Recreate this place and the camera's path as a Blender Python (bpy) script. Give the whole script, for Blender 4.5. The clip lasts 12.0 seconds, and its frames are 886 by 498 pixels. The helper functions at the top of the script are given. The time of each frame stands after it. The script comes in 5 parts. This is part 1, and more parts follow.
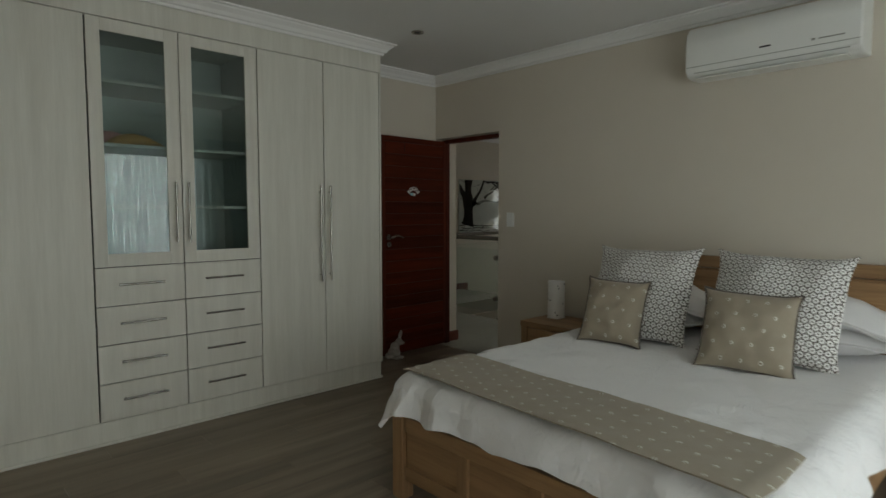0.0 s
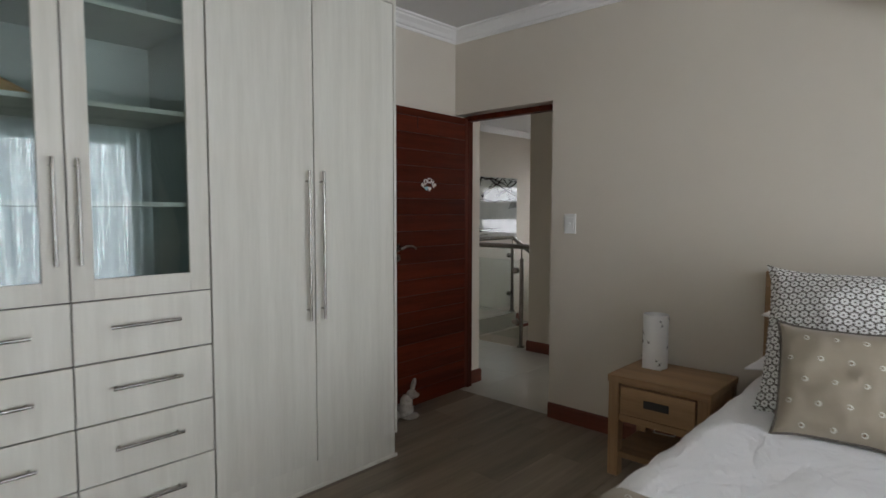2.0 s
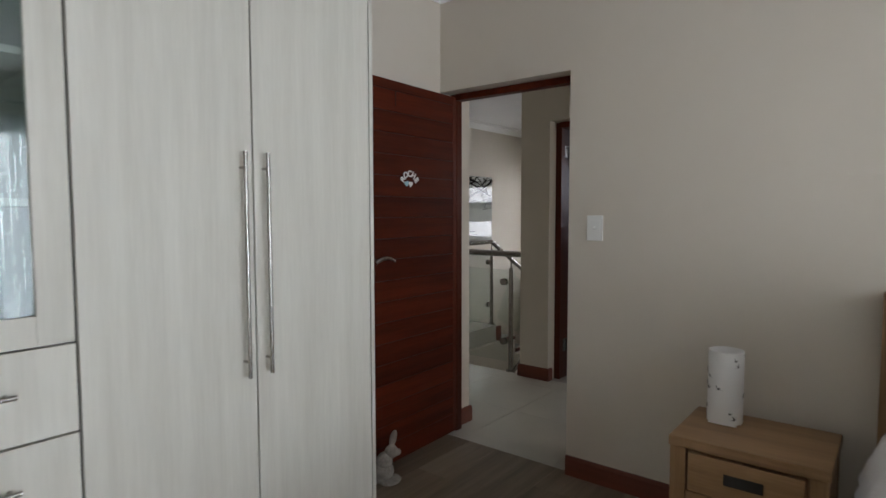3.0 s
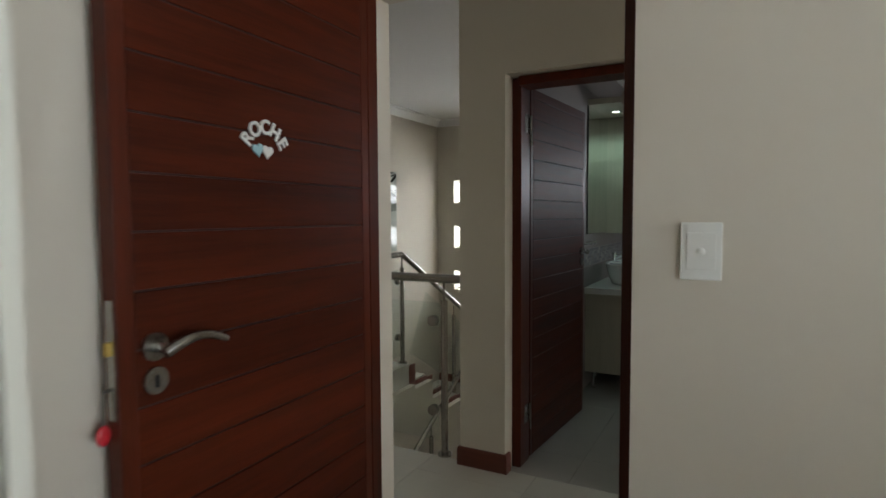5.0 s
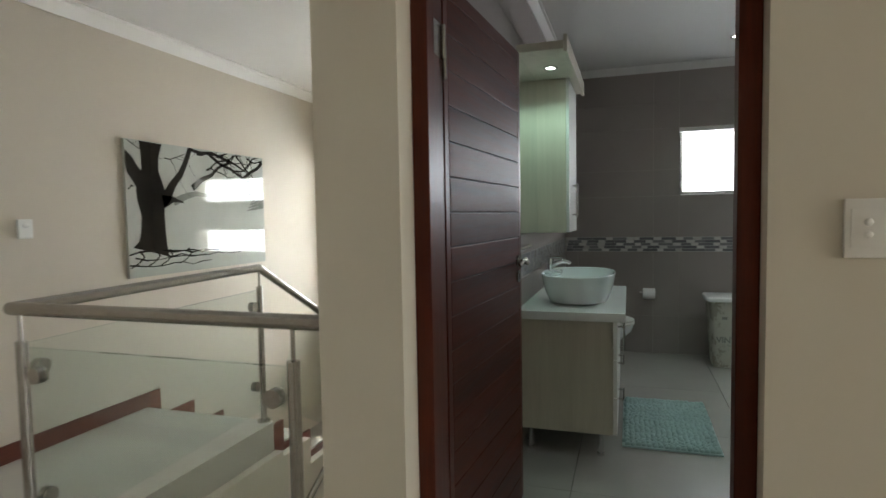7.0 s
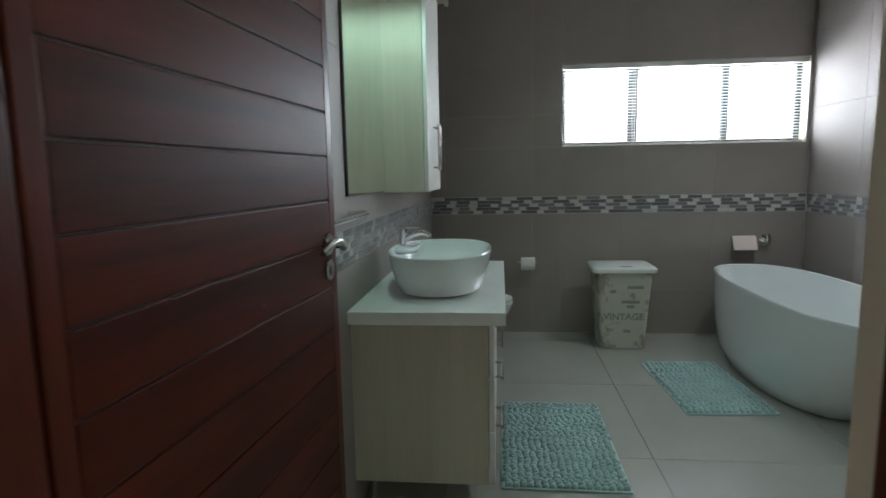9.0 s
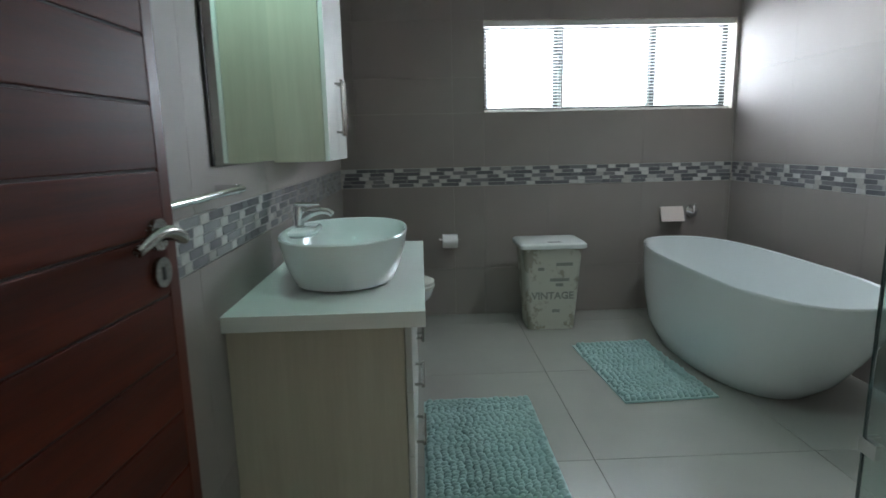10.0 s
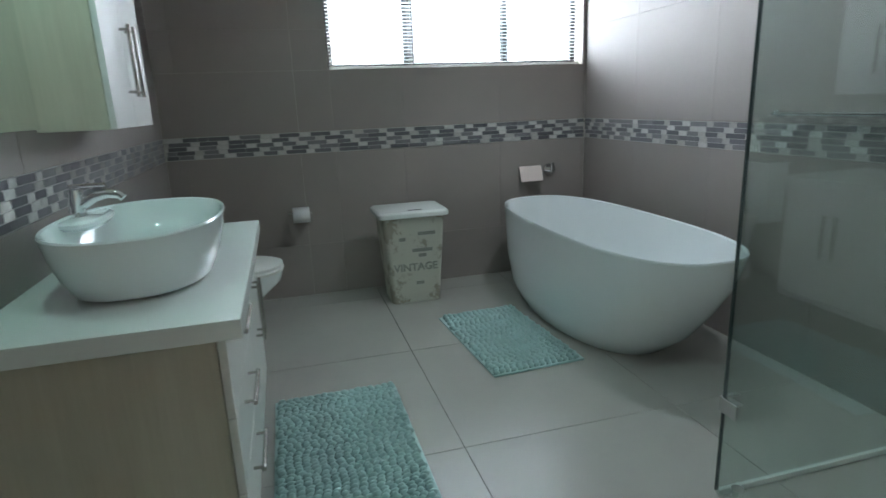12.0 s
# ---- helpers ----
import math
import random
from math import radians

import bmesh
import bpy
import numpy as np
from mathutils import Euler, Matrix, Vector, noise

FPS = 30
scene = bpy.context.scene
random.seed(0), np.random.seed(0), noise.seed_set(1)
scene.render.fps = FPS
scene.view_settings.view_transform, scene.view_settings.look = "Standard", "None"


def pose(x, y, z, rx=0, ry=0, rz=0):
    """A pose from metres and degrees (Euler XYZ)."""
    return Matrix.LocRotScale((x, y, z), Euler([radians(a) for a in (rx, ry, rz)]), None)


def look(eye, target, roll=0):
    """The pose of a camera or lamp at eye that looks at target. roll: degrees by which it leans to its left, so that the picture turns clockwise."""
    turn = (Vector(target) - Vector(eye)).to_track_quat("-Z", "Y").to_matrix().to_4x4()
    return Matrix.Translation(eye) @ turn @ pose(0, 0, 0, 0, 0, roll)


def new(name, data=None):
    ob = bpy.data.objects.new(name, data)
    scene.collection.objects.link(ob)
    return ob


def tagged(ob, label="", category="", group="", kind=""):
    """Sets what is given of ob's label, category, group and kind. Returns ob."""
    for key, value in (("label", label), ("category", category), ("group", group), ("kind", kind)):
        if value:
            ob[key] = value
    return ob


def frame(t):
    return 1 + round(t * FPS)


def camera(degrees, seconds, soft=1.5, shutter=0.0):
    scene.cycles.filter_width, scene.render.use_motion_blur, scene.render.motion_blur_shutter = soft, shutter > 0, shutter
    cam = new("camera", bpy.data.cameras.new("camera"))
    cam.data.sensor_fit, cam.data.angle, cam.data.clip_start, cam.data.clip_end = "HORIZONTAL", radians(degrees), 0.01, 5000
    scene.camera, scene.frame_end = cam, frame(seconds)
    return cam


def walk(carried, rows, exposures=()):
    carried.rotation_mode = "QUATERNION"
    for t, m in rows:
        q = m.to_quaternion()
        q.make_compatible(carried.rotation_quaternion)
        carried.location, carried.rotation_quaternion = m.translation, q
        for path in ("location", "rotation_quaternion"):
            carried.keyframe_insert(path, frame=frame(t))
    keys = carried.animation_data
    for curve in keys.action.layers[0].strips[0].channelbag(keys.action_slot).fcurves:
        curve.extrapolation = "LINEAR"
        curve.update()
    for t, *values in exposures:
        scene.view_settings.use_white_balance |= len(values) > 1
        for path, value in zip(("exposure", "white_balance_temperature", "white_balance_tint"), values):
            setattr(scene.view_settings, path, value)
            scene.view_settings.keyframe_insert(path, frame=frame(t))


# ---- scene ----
cam = camera(75.7, 12.0, shutter=0.4)
PATH = [
    (0, (-3.844, -3.379, 1.356), (-2.48, -1.923, 1.219), 0.0),
    (0.5, (-3.734, -3.029, 1.36), (-2.369, -1.574, 1.223), 0.1),
    (1, (-3.56, -2.675, 1.355), (-2.185, -1.229, 1.215), 0.3),
    (1.5, (-3.384, -2.341, 1.356), (-1.987, -0.916, 1.217), 0.3),
    (2, (-3.161, -1.996, 1.348), (-1.701, -0.635, 1.215), 0.1),
    (2.5, (-2.889, -1.649, 1.349), (-1.382, -0.34, 1.222), -0.0),
    (3, (-2.632, -1.309, 1.345), (-1.078, -0.056, 1.219), -0.1),
    (5, (-1.33, -0.223, 1.349), (0.434, 0.712, 1.232), -0.3),
    (5.5, (-0.981, -0.038, 1.342), (0.819, 0.827, 1.229), -0.4),
    (6, (-0.665, 0.082, 1.334), (1.172, 0.867, 1.223), -0.5),
    (6.5, (-0.336, 0.177, 1.321), (1.529, 0.891, 1.212), -0.7),
    (7, (-0.033, 0.277, 1.311), (1.865, 0.896, 1.196), -1.0),
    (7.5, (0.249, 0.308, 1.288), (2.177, 0.823, 1.158), -1.2),
    (9.5, (1.311, 0.31, 1.267), (3.285, 0.381, 0.952), -1.0),
    (10, (1.495, 0.295, 1.244), (3.461, 0.224, 0.885), -1.2),
    (10.5, (1.617, 0.291, 1.236), (3.568, 0.098, 0.839), -1.5),
    (11, (1.71, 0.282, 1.231), (3.634, -0.036, 0.787), -1.6),
    (11.5, (1.759, 0.227, 1.234), (3.66, -0.17, 0.757), -1.9),
    (12, (1.776, 0.164, 1.229), (3.647, -0.338, 0.734), -2.3),
]
walk(cam, [(t, look(eye, target, roll)) for t, eye, target, roll in PATH],
     exposures=[(0, -2.42, 6780, 6), (0.5, -2.1, 6680, 6), (1, -1.88, 6600, 9), (1.5, -1.54, 6380, 14), (2.5, -1.27, 6300, 16), (3, -1.15, 6250, 16), (5, -0.9, 6400, 10), (5.5, -0.82, 6500, 10), (6, -0.2, 6500, 11), (6.5, 0.0, 6480, 11), (7, 0.2, 6450, 9), (7.5, 0.3, 6400, 8), (9.5, 0.52, 6050, 6), (12, 0.76, 5850, 5)])

# ---- world and large lights ----
world = bpy.data.worlds.new("world")
scene.world = world
world.use_nodes = True
wn = world.node_tree
sky = wn.nodes.new("ShaderNodeTexSky")
sky.sky_type, sky.sun_disc = "NISHITA", False
sky.sun_elevation, sky.sun_rotation = radians(50), radians(200)
wn.links.new(sky.outputs[0], wn.nodes["Background"].inputs[0])
wn.nodes["Background"].inputs[1].default_value = 0.08


def window_light(name, m, w, h, watts, color):
    """Daylight standing in an outer opening."""
    la = bpy.data.lights.new(name, "AREA")
    la.shape, la.size, la.size_y, la.energy, la.color = "RECTANGLE", w, h, watts, color
    ob = new(name, la)
    ob.matrix_world = m
    return ob


window_light("daylight_bedroom", look((-2.3, -5.1, 1.2), (-2.3, 0, 1.1)), 4.2, 2.8, 800, (0.97, 0.99, 1.0))
window_light("daylight_stairs", look((6.1, 2.5, 1.1), (0, 2.5, 1.0)), 2.4, 2.4, 265, (0.97, 0.97, 1.0))
window_light("daylight_bathroom", look((6.05, -1.05, 1.85), (0, -1.05, 1.5)), 2.6, 1.4, 125, (0.93, 0.92, 1.0))
# Added fill lamp beyond the unseen passage end, brightening the hall walls.
window_light("passage_fill", look((0.83, -3.8, 1.4), (0.83, 0, 1.2)), 1.0, 1.6, 56, (1.0, 0.97, 0.9))
sun_data = bpy.data.lights.new("sun", "SUN")
sun_data.energy, sun_data.angle, sun_data.color = 2.0, radians(0.5), (1.0, 0.96, 0.9)
sun = new("sun", sun_data)
sun.matrix_world = look((-8, 10, 14), (0, 0, 0))


def spot_lamp(name, at, watts, color, spread=1.9):
    la = bpy.data.lights.new(name, "SPOT")
    la.energy, la.color, la.spot_size, la.spot_blend, la.shadow_soft_size = watts, color, spread, 0.6, 0.03
    ob = new(name, la)
    ob.matrix_world = look(at, (at[0], at[1], 0))
    return ob


spot_lamp("pelmet_downlight_lamp", (3.45, 0.72, 2.165), 7, (0.62, 1.0, 0.84), 2.4)
spot_lamp("bathroom_downlight_lamp", (4.87, -0.5, 2.615), 6, (0.78, 1.0, 0.95))
spot_lamp("bathroom_downlight_lamp", (2.7, -0.5, 2.615), 7, (0.66, 1.0, 0.92))
spot_lamp("bathroom_downlight_lamp", (4.3, -1.4, 2.615), 20, (0.95, 1.0, 1.0))
spot_lamp("bathroom_downlight_lamp", (2.5, -1.5, 2.615), 3, (0.8, 1.0, 0.97))

# ---- materials ----


class Nodes:
    """Short hand for building a node material."""

    def __init__(self, name):
        self.m = bpy.data.materials.new(name)
        self.m.use_nodes = True
        self.t = self.m.node_tree
        self.b = self.t.nodes["Principled BSDF"]

    def put(self, socket, v):
        if hasattr(v, "is_output"):
            self.t.links.new(v, socket)
        else:
            socket.default_value = v

    def node(self, kind, out=0, **ins):
        n = self.t.nodes.new(kind)
        for k, v in ins.items():
            self.put(n.inputs[int(k[1:]) if k[0] == "i" and k[1:].isdigit() else k.replace("_", " ")], v)
        return n.outputs[out]

    def math(self, op, a, b=0.0, c=0.0):
        n = self.t.nodes.new("ShaderNodeMath")
        n.operation = op
        for s, v in zip(n.inputs, (a, b, c)):
            self.put(s, v)
        return n.outputs[0]

    def coords(self, scale=(1, 1, 1), out="Object"):
        src = self.t.nodes.new("ShaderNodeTexCoord").outputs[out]
        return self.node("ShaderNodeMapping", i0=src, i3=scale)

    def noise(self, co, scale, detail=4.0, rough=0.6):
        return self.node("ShaderNodeTexNoise", Vector=co, Scale=scale, Detail=detail, Roughness=rough)

    def ramp(self, fac, stops):
        n = self.t.nodes.new("ShaderNodeValToRGB")
        el = n.color_ramp.elements
        while len(el) < len(stops):
            el.new(0.5)
        for e, (p, c) in zip(el, stops):
            e.position, e.color = p, (*c, 1)
        self.put(n.inputs[0], fac)
        return n.outputs[0]

    def mix(self, fac, a, b, how="MIX"):
        n = self.t.nodes.new("ShaderNodeMix")
        n.data_type, n.blend_type = "RGBA", how
        self.put(n.inputs[0], fac)
        for i, v in ((6, a), (7, b)):
            self.put(n.inputs[i], (*v, 1) if isinstance(v, tuple) and len(v) == 3 else v)
        return n.outputs[2]

    def bump(self, h, strength, dist):
        self.put(self.b.inputs["Normal"], self.node("ShaderNodeBump", Strength=strength, Distance=dist, Height=h))

    def done(self, color, rough=0.5, metal=0.0, **more):
        self.put(self.b.inputs["Base Color"], (*color, 1) if isinstance(color, tuple) and len(color) == 3 else color)
        self.put(self.b.inputs["Roughness"], rough)
        self.put(self.b.inputs["Metallic"], metal)
        for k, v in more.items():
            self.put(self.b.inputs[k.replace("_", " ")], v)
        return self.m


def shade(c, k):
    return tuple(min(1.0, v * k) for v in c)


def mottled(name, c, rough=0.6, spread=0.06, scale=3.0, grain=120.0, bump=0.08, dist=0.001, metal=0.0, uneven=0.12, **more):
    """Paint, plaster, ceramic, fabric: a colour with cloudy variation, fine grain and relief."""
    n = Nodes(name)
    co = n.coords()
    big, fine = n.noise(co, scale), n.noise(co, grain, 3)
    col = n.ramp(big, [(0.25, shade(c, 1 - spread)), (0.75, shade(c, 1 + spread))])
    r = n.math("MULTIPLY_ADD", fine, uneven, rough - uneven / 2)
    if bump:
        n.bump(fine, bump, dist)
    return n.done(col, r, metal, **more)


def wood(name, dark, light, along="x", rough=0.45, scale=1.0, bump=0.15, spread=0.12, **more):
    """Straight grain with knots of tone, stretched along one axis; every piece differs."""
    n = Nodes(name)
    s = {"x": (0.06, 1, 1), "y": (1, 0.06, 1), "z": (1, 1, 0.06)}[along]
    co = n.coords(tuple(v * scale for v in s))
    rnd = n.t.nodes.new("ShaderNodeObjectInfo").outputs["Random"]
    co = n.node("ShaderNodeVectorMath", i0=co, i1=n.node("ShaderNodeCombineXYZ", X=n.math("MULTIPLY", rnd, 7.0), Y=n.math("MULTIPLY", rnd, 13.0), Z=n.math("MULTIPLY", rnd, 5.0)))
    g1, g2, g3 = n.noise(co, 14, 5, 0.65), n.noise(co, 90, 3, 0.7), n.noise(co, 3.5, 3)
    f = n.math("ADD", n.math("MULTIPLY", g1, 0.55), n.math("ADD", n.math("MULTIPLY", g2, 0.25), n.math("MULTIPLY", g3, 0.2)))
    col = n.ramp(f, [(0.3, dark), (0.7, light)])
    v = n.math("MULTIPLY_ADD", rnd, 2 * spread, 1 - spread)
    col = n.mix(1.0, col, n.node("ShaderNodeCombineXYZ", X=v, Y=v, Z=v), "MULTIPLY")
    n.bump(f, bump, 0.002)
    return n.done(col, n.math("MULTIPLY_ADD", g2, 0.2, rough - 0.1), **more)


def emitter(name, c, strength):
    n = Nodes(name)
    return n.done((0.8, 0.8, 0.8), 0.5, 0.0, Emission_Color=(*c, 1), Emission_Strength=strength)


M = {}
M["wall"] = mottled("beige_wall_paint", (0.62, 0.565, 0.48), 0.75, 0.03, 1.2, 160, 0.12)
M["wall_light"] = mottled("pale_wall_paint", (0.64, 0.6, 0.51), 0.75, 0.03, 1.2, 160, 0.1)
M["ceiling"] = mottled("ceiling_paint", (0.68, 0.67, 0.65), 0.85, 0.03, 0.8, 140, 0.1)
M["cornice"] = mottled("cornice_white", (0.8, 0.79, 0.77), 0.6, 0.03, 2, 200, 0.05)
M["wardrobe"] = wood("pale_wood_laminate", (0.56, 0.542, 0.475), (0.708, 0.692, 0.62), "z", 0.5, 1.3, 0.08, 0.02)
M["wardrobe_in"] = mottled("cabinet_lining", (0.5, 0.53, 0.5), 0.6, 0.05)
M["steel"] = mottled("brushed_steel", (0.37, 0.355, 0.33), 0.26, 0.05, 8, 300, 0.03, metal=1.0)
M["chrome"] = mottled("chrome", (0.8, 0.8, 0.8), 0.12, 0.02, 4, 100, 0.0, metal=1.0)
M["mahogany"] = wood("red_mahogany", (0.03, 0.005, 0.002), (0.122, 0.0205, 0.0066), "x", 0.46, 1.0, 0.5, 0.2, Specular_IOR_Level=0.14)
M["mahogany_v"] = wood("red_mahogany_upright", (0.03, 0.005, 0.002), (0.122, 0.0205, 0.0066), "z", 0.38, 1.0, 0.4, 0.1, Specular_IOR_Level=0.25)
M["groove"] = mottled("dark_groove", (0.03, 0.008, 0.005), 0.6)
M["skirting"] = wood("skirting_wood", (0.09, 0.022, 0.012), (0.2, 0.055, 0.03), "x", 0.4, 1, 0.2, 0.05)
M["skirting_y"] = wood("skirting_wood_across", (0.09, 0.022, 0.012), (0.2, 0.055, 0.03), "y", 0.4, 1, 0.2, 0.05)
M["laminate"] = wood("grey_oak_laminate", (0.095, 0.07, 0.048), (0.31, 0.25, 0.18), "x", 0.42, 0.65, 0.12, 0.14)
M["oak"] = wood("acacia_wood", (0.165, 0.087, 0.036), (0.43, 0.258, 0.125), "y", 0.5, 1.0, 0.2, 0.1)
M["oak_v"] = wood("acacia_wood_upright", (0.165, 0.087, 0.036), (0.43, 0.258, 0.125), "z", 0.5, 1.0, 0.2, 0.1)
M["vanity"] = wood("vanity_laminate", (0.5, 0.465, 0.37), (0.64, 0.605, 0.5), "z", 0.45, 1.0, 0.08, 0.04)
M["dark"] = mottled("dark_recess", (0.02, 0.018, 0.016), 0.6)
M["white"] = mottled("white_plastic", (0.78, 0.78, 0.75), 0.35, 0.02, 3, 100, 0.0)
M["ceramic"] = mottled("white_ceramic", (0.84, 0.87, 0.88), 0.1, 0.01, 2, 60, 0.0, Coat_Weight=0.5, Coat_Roughness=0.04)
M["counter"] = mottled("white_counter", (0.8, 0.82, 0.8), 0.22, 0.02, 6, 250, 0.02)
M["hall_tile"] = mottled("polished_cream_tile", (0.56, 0.55, 0.49), 0.12, 0.05, 2.2, 60, 0.0, uneven=0.03)
M["bath_tile"] = mottled("taupe_floor_tile", (0.42, 0.4, 0.37), 0.24, 0.06, 1.6, 30, 0.0, uneven=0.04)
M["wall_tile"] = mottled("taupe_wall_tile", (0.325, 0.286, 0.268), 0.58, 0.05, 1.4, 90, 0.03)
M["grout"] = mottled("grout", (0.13, 0.12, 0.11), 0.9, 0.1, 30, 200, 0.2)
M["grout_pale"] = mottled("pale_grout", (0.5, 0.49, 0.47), 0.9, 0.06, 30, 200, 0.1)
M["linen"] = mottled("white_cotton", (0.8, 0.79, 0.79), 0.9, 0.02, 6, 500, 0.25, 0.0008, Sheen_Weight=0.2)
nd = Nodes("creased_white_cotton")
cco = nd.coords((1.0, 1.6, 1.0))
crease = nd.node("ShaderNodeTexNoise", Vector=cco, Scale=7.0, Detail=6.0, Roughness=0.5, Distortion=2.0)
fold = nd.node("ShaderNodeTexNoise", Vector=cco, Scale=2.2, Detail=3.0, Roughness=0.4, Distortion=2.5)
hgt = nd.math("ADD", nd.math("MULTIPLY", nd.math("ABSOLUTE", nd.math("SUBTRACT", crease, 0.5)), 0.8), nd.math("ABSOLUTE", nd.math("SUBTRACT", fold, 0.5)))
nd.bump(hgt, 0.5, 0.03)
M["duvet"] = nd.done((0.8, 0.79, 0.79), 0.9, Sheen_Weight=0.2)
M["frame_dark"] = mottled("dark_aluminium", (0.06, 0.058, 0.055), 0.45, 0.05)
M["shade"] = mottled("white_lamp_paper", (0.8, 0.79, 0.77), 0.7, 0.02, 6, 90, 0.1)
M["bird"] = mottled("dark_print", (0.04, 0.035, 0.03), 0.6)
M["mat"] = mottled("aqua_chenille", (0.42, 0.57, 0.56), 0.95, 0.12, 9, 400, 0.4, 0.001, Sheen_Weight=0.5)
M["stone"] = mottled("weathered_stone", (0.33, 0.3, 0.26), 0.9, 0.35, 30, 150, 0.8, 0.004)
M["red"] = mottled("red_plastic", (0.5, 0.02, 0.03), 0.35, 0.05)
M["brass"] = mottled("brass", (0.6, 0.42, 0.12), 0.35, 0.05, metal=1.0)
M["blue_heart"] = mottled("pale_blue_paint", (0.36, 0.6, 0.65), 0.5, 0.04)
M["drape"] = mottled("blue_grey_drape", (0.09, 0.13, 0.16), 0.95, 0.1, 8, 300, 0.2)
M["pink_cloth"] = mottled("faded_pink_cloth", (0.6, 0.3, 0.3), 0.9, 0.2, 12)
M["orange_cloth"] = mottled("ochre_cloth", (0.55, 0.3, 0.1), 0.9, 0.2, 12)
M["soap_tile"] = mottled("pinkish_soap_dish", (0.8, 0.68, 0.64), 0.25, 0.03)
M["print_grey"] = mottled("grey_print", (0.3, 0.3, 0.27), 0.7, 0.2, 25)
M["backdrop_glow"] = emitter("glowing_backdrop_white", (1.0, 1.0, 1.0), 4.0)
M["outside"] = mottled("garden_ground", (0.1, 0.14, 0.05), 0.95, 0.3, 2)


def clear_pane(name, tint, gloss=0.04):
    """Thin sheet: mostly clear, a tinted film and a mirror layer growing at grazing angles."""
    n = Nodes(name)
    out = n.t.nodes["Material Output"]
    tr = n.node("ShaderNodeBsdfTransparent", Color=(*tint, 1))
    gl = n.node("ShaderNodeBsdfGlossy", Roughness=0.01)
    lw = n.t.nodes.new("ShaderNodeLayerWeight")
    f = n.math("MULTIPLY_ADD", n.math("POWER", lw.outputs["Facing"], 5.0), 0.9, gloss)
    mixed = n.node("ShaderNodeMixShader", i0=f, i1=tr, i2=gl)
    n.t.links.new(mixed, out.inputs[0])
    return n.m


M["pane"] = clear_pane("window_glass", (0.95, 0.97, 0.97))
M["cab_glass"] = clear_pane("green_tinted_cabinet_glass", (0.74, 0.82, 0.81), 0.075)
M["rail_glass"] = clear_pane("balustrade_glass", (0.95, 0.98, 0.97))
M["shower_glass"] = clear_pane("shower_glass", (0.93, 0.97, 0.955), 0.1)
M["glass_dark_edge"] = mottled("dark_glass_edge", (0.06, 0.075, 0.075), 0.15, 0.1)
M["mirror"] = Nodes("mirror").done((0.86, 0.88, 0.87), 0.015, 1.0)


M["led"] = emitter("led_face", (0.85, 1.0, 0.92), 14)


def sheer():
    n = Nodes("sheer_curtain")
    out = n.t.nodes["Material Output"]
    co = n.coords((1, 1, 0.02))
    w = n.noise(co, 60, 2)
    a = n.node("ShaderNodeMixShader", i0=n.ramp(w, [(0.38, (0.25, 0.25, 0.25)), (0.62, (0.95, 0.95, 0.95))]), i1=n.node("ShaderNodeBsdfTransparent", Color=(1, 1, 1, 1)), i2=n.node("ShaderNodeBsdfTranslucent", Color=(0.55, 0.62, 0.66, 1)))
    n.t.links.new(a, out.inputs[0])
    return n.m


M["sheer"] = sheer()


def slat_paint():
    """White enamelled slat that lets a little daylight glow through."""
    n = Nodes("white_blind_slat")
    out = n.t.nodes["Material Output"]
    d = n.node("ShaderNodeBsdfDiffuse", Color=(0.86, 0.87, 0.87, 1))
    tl = n.node("ShaderNodeBsdfTranslucent", Color=(0.86, 0.88, 0.88, 1))
    n.t.links.new(n.node("ShaderNodeMixShader", i0=0.35, i1=d, i2=tl), out.inputs[0])
    return n.m


M["slat"] = slat_paint()


def hexcell(n, co, k):
    """Distance and direction inside a hexagonal lattice of k cells a metre."""
    sx = n.node("ShaderNodeSeparateXYZ", Vector=co)
    sep = sx.node
    u, v = n.math("MULTIPLY", sep.outputs[0], k), n.math("MULTIPLY", sep.outputs[1], k / 1.732)
    best, bu, bv = None, None, None
    for o in (0.0, 0.5):
        a = n.math("SUBTRACT", n.math("FRACT", n.math("ADD", u, o)), 0.5)
        b = n.math("MULTIPLY", n.math("SUBTRACT", n.math("FRACT", n.math("ADD", v, o)), 0.5), 1.732)
        d = n.math("SQRT", n.math("ADD", n.math("MULTIPLY", a, a), n.math("MULTIPLY", b, b)))
        th = n.math("ARCTAN2", b, a)
        if best is None:
            best, bu = d, th
        else:
            first = n.math("LESS_THAN", best, d)
            bu = n.math("ADD", n.math("MULTIPLY", bu, first), n.math("MULTIPLY", th, n.math("SUBTRACT", 1.0, first)))
            best = n.math("MINIMUM", best, d)
    return best, bu


def daisy_fabric():
    n = Nodes("taupe_daisy_print_fabric")
    co = n.coords(out="UV")
    d, th = hexcell(n, co, 33)
    rays = n.math("COSINE", n.math("MULTIPLY", th, 8.0))
    white = n.math("MULTIPLY", n.math("LESS_THAN", d, n.math("MULTIPLY_ADD", rays, 0.055, 0.425)), n.math("GREATER_THAN", d, 0.13))
    weave = n.noise(co, 500, 2)
    col = n.mix(white, (0.1, 0.085, 0.07), (0.76, 0.75, 0.72))
    n.bump(weave, 0.3, 0.001)
    return n.done(col, 0.9, Sheen_Weight=0.2)


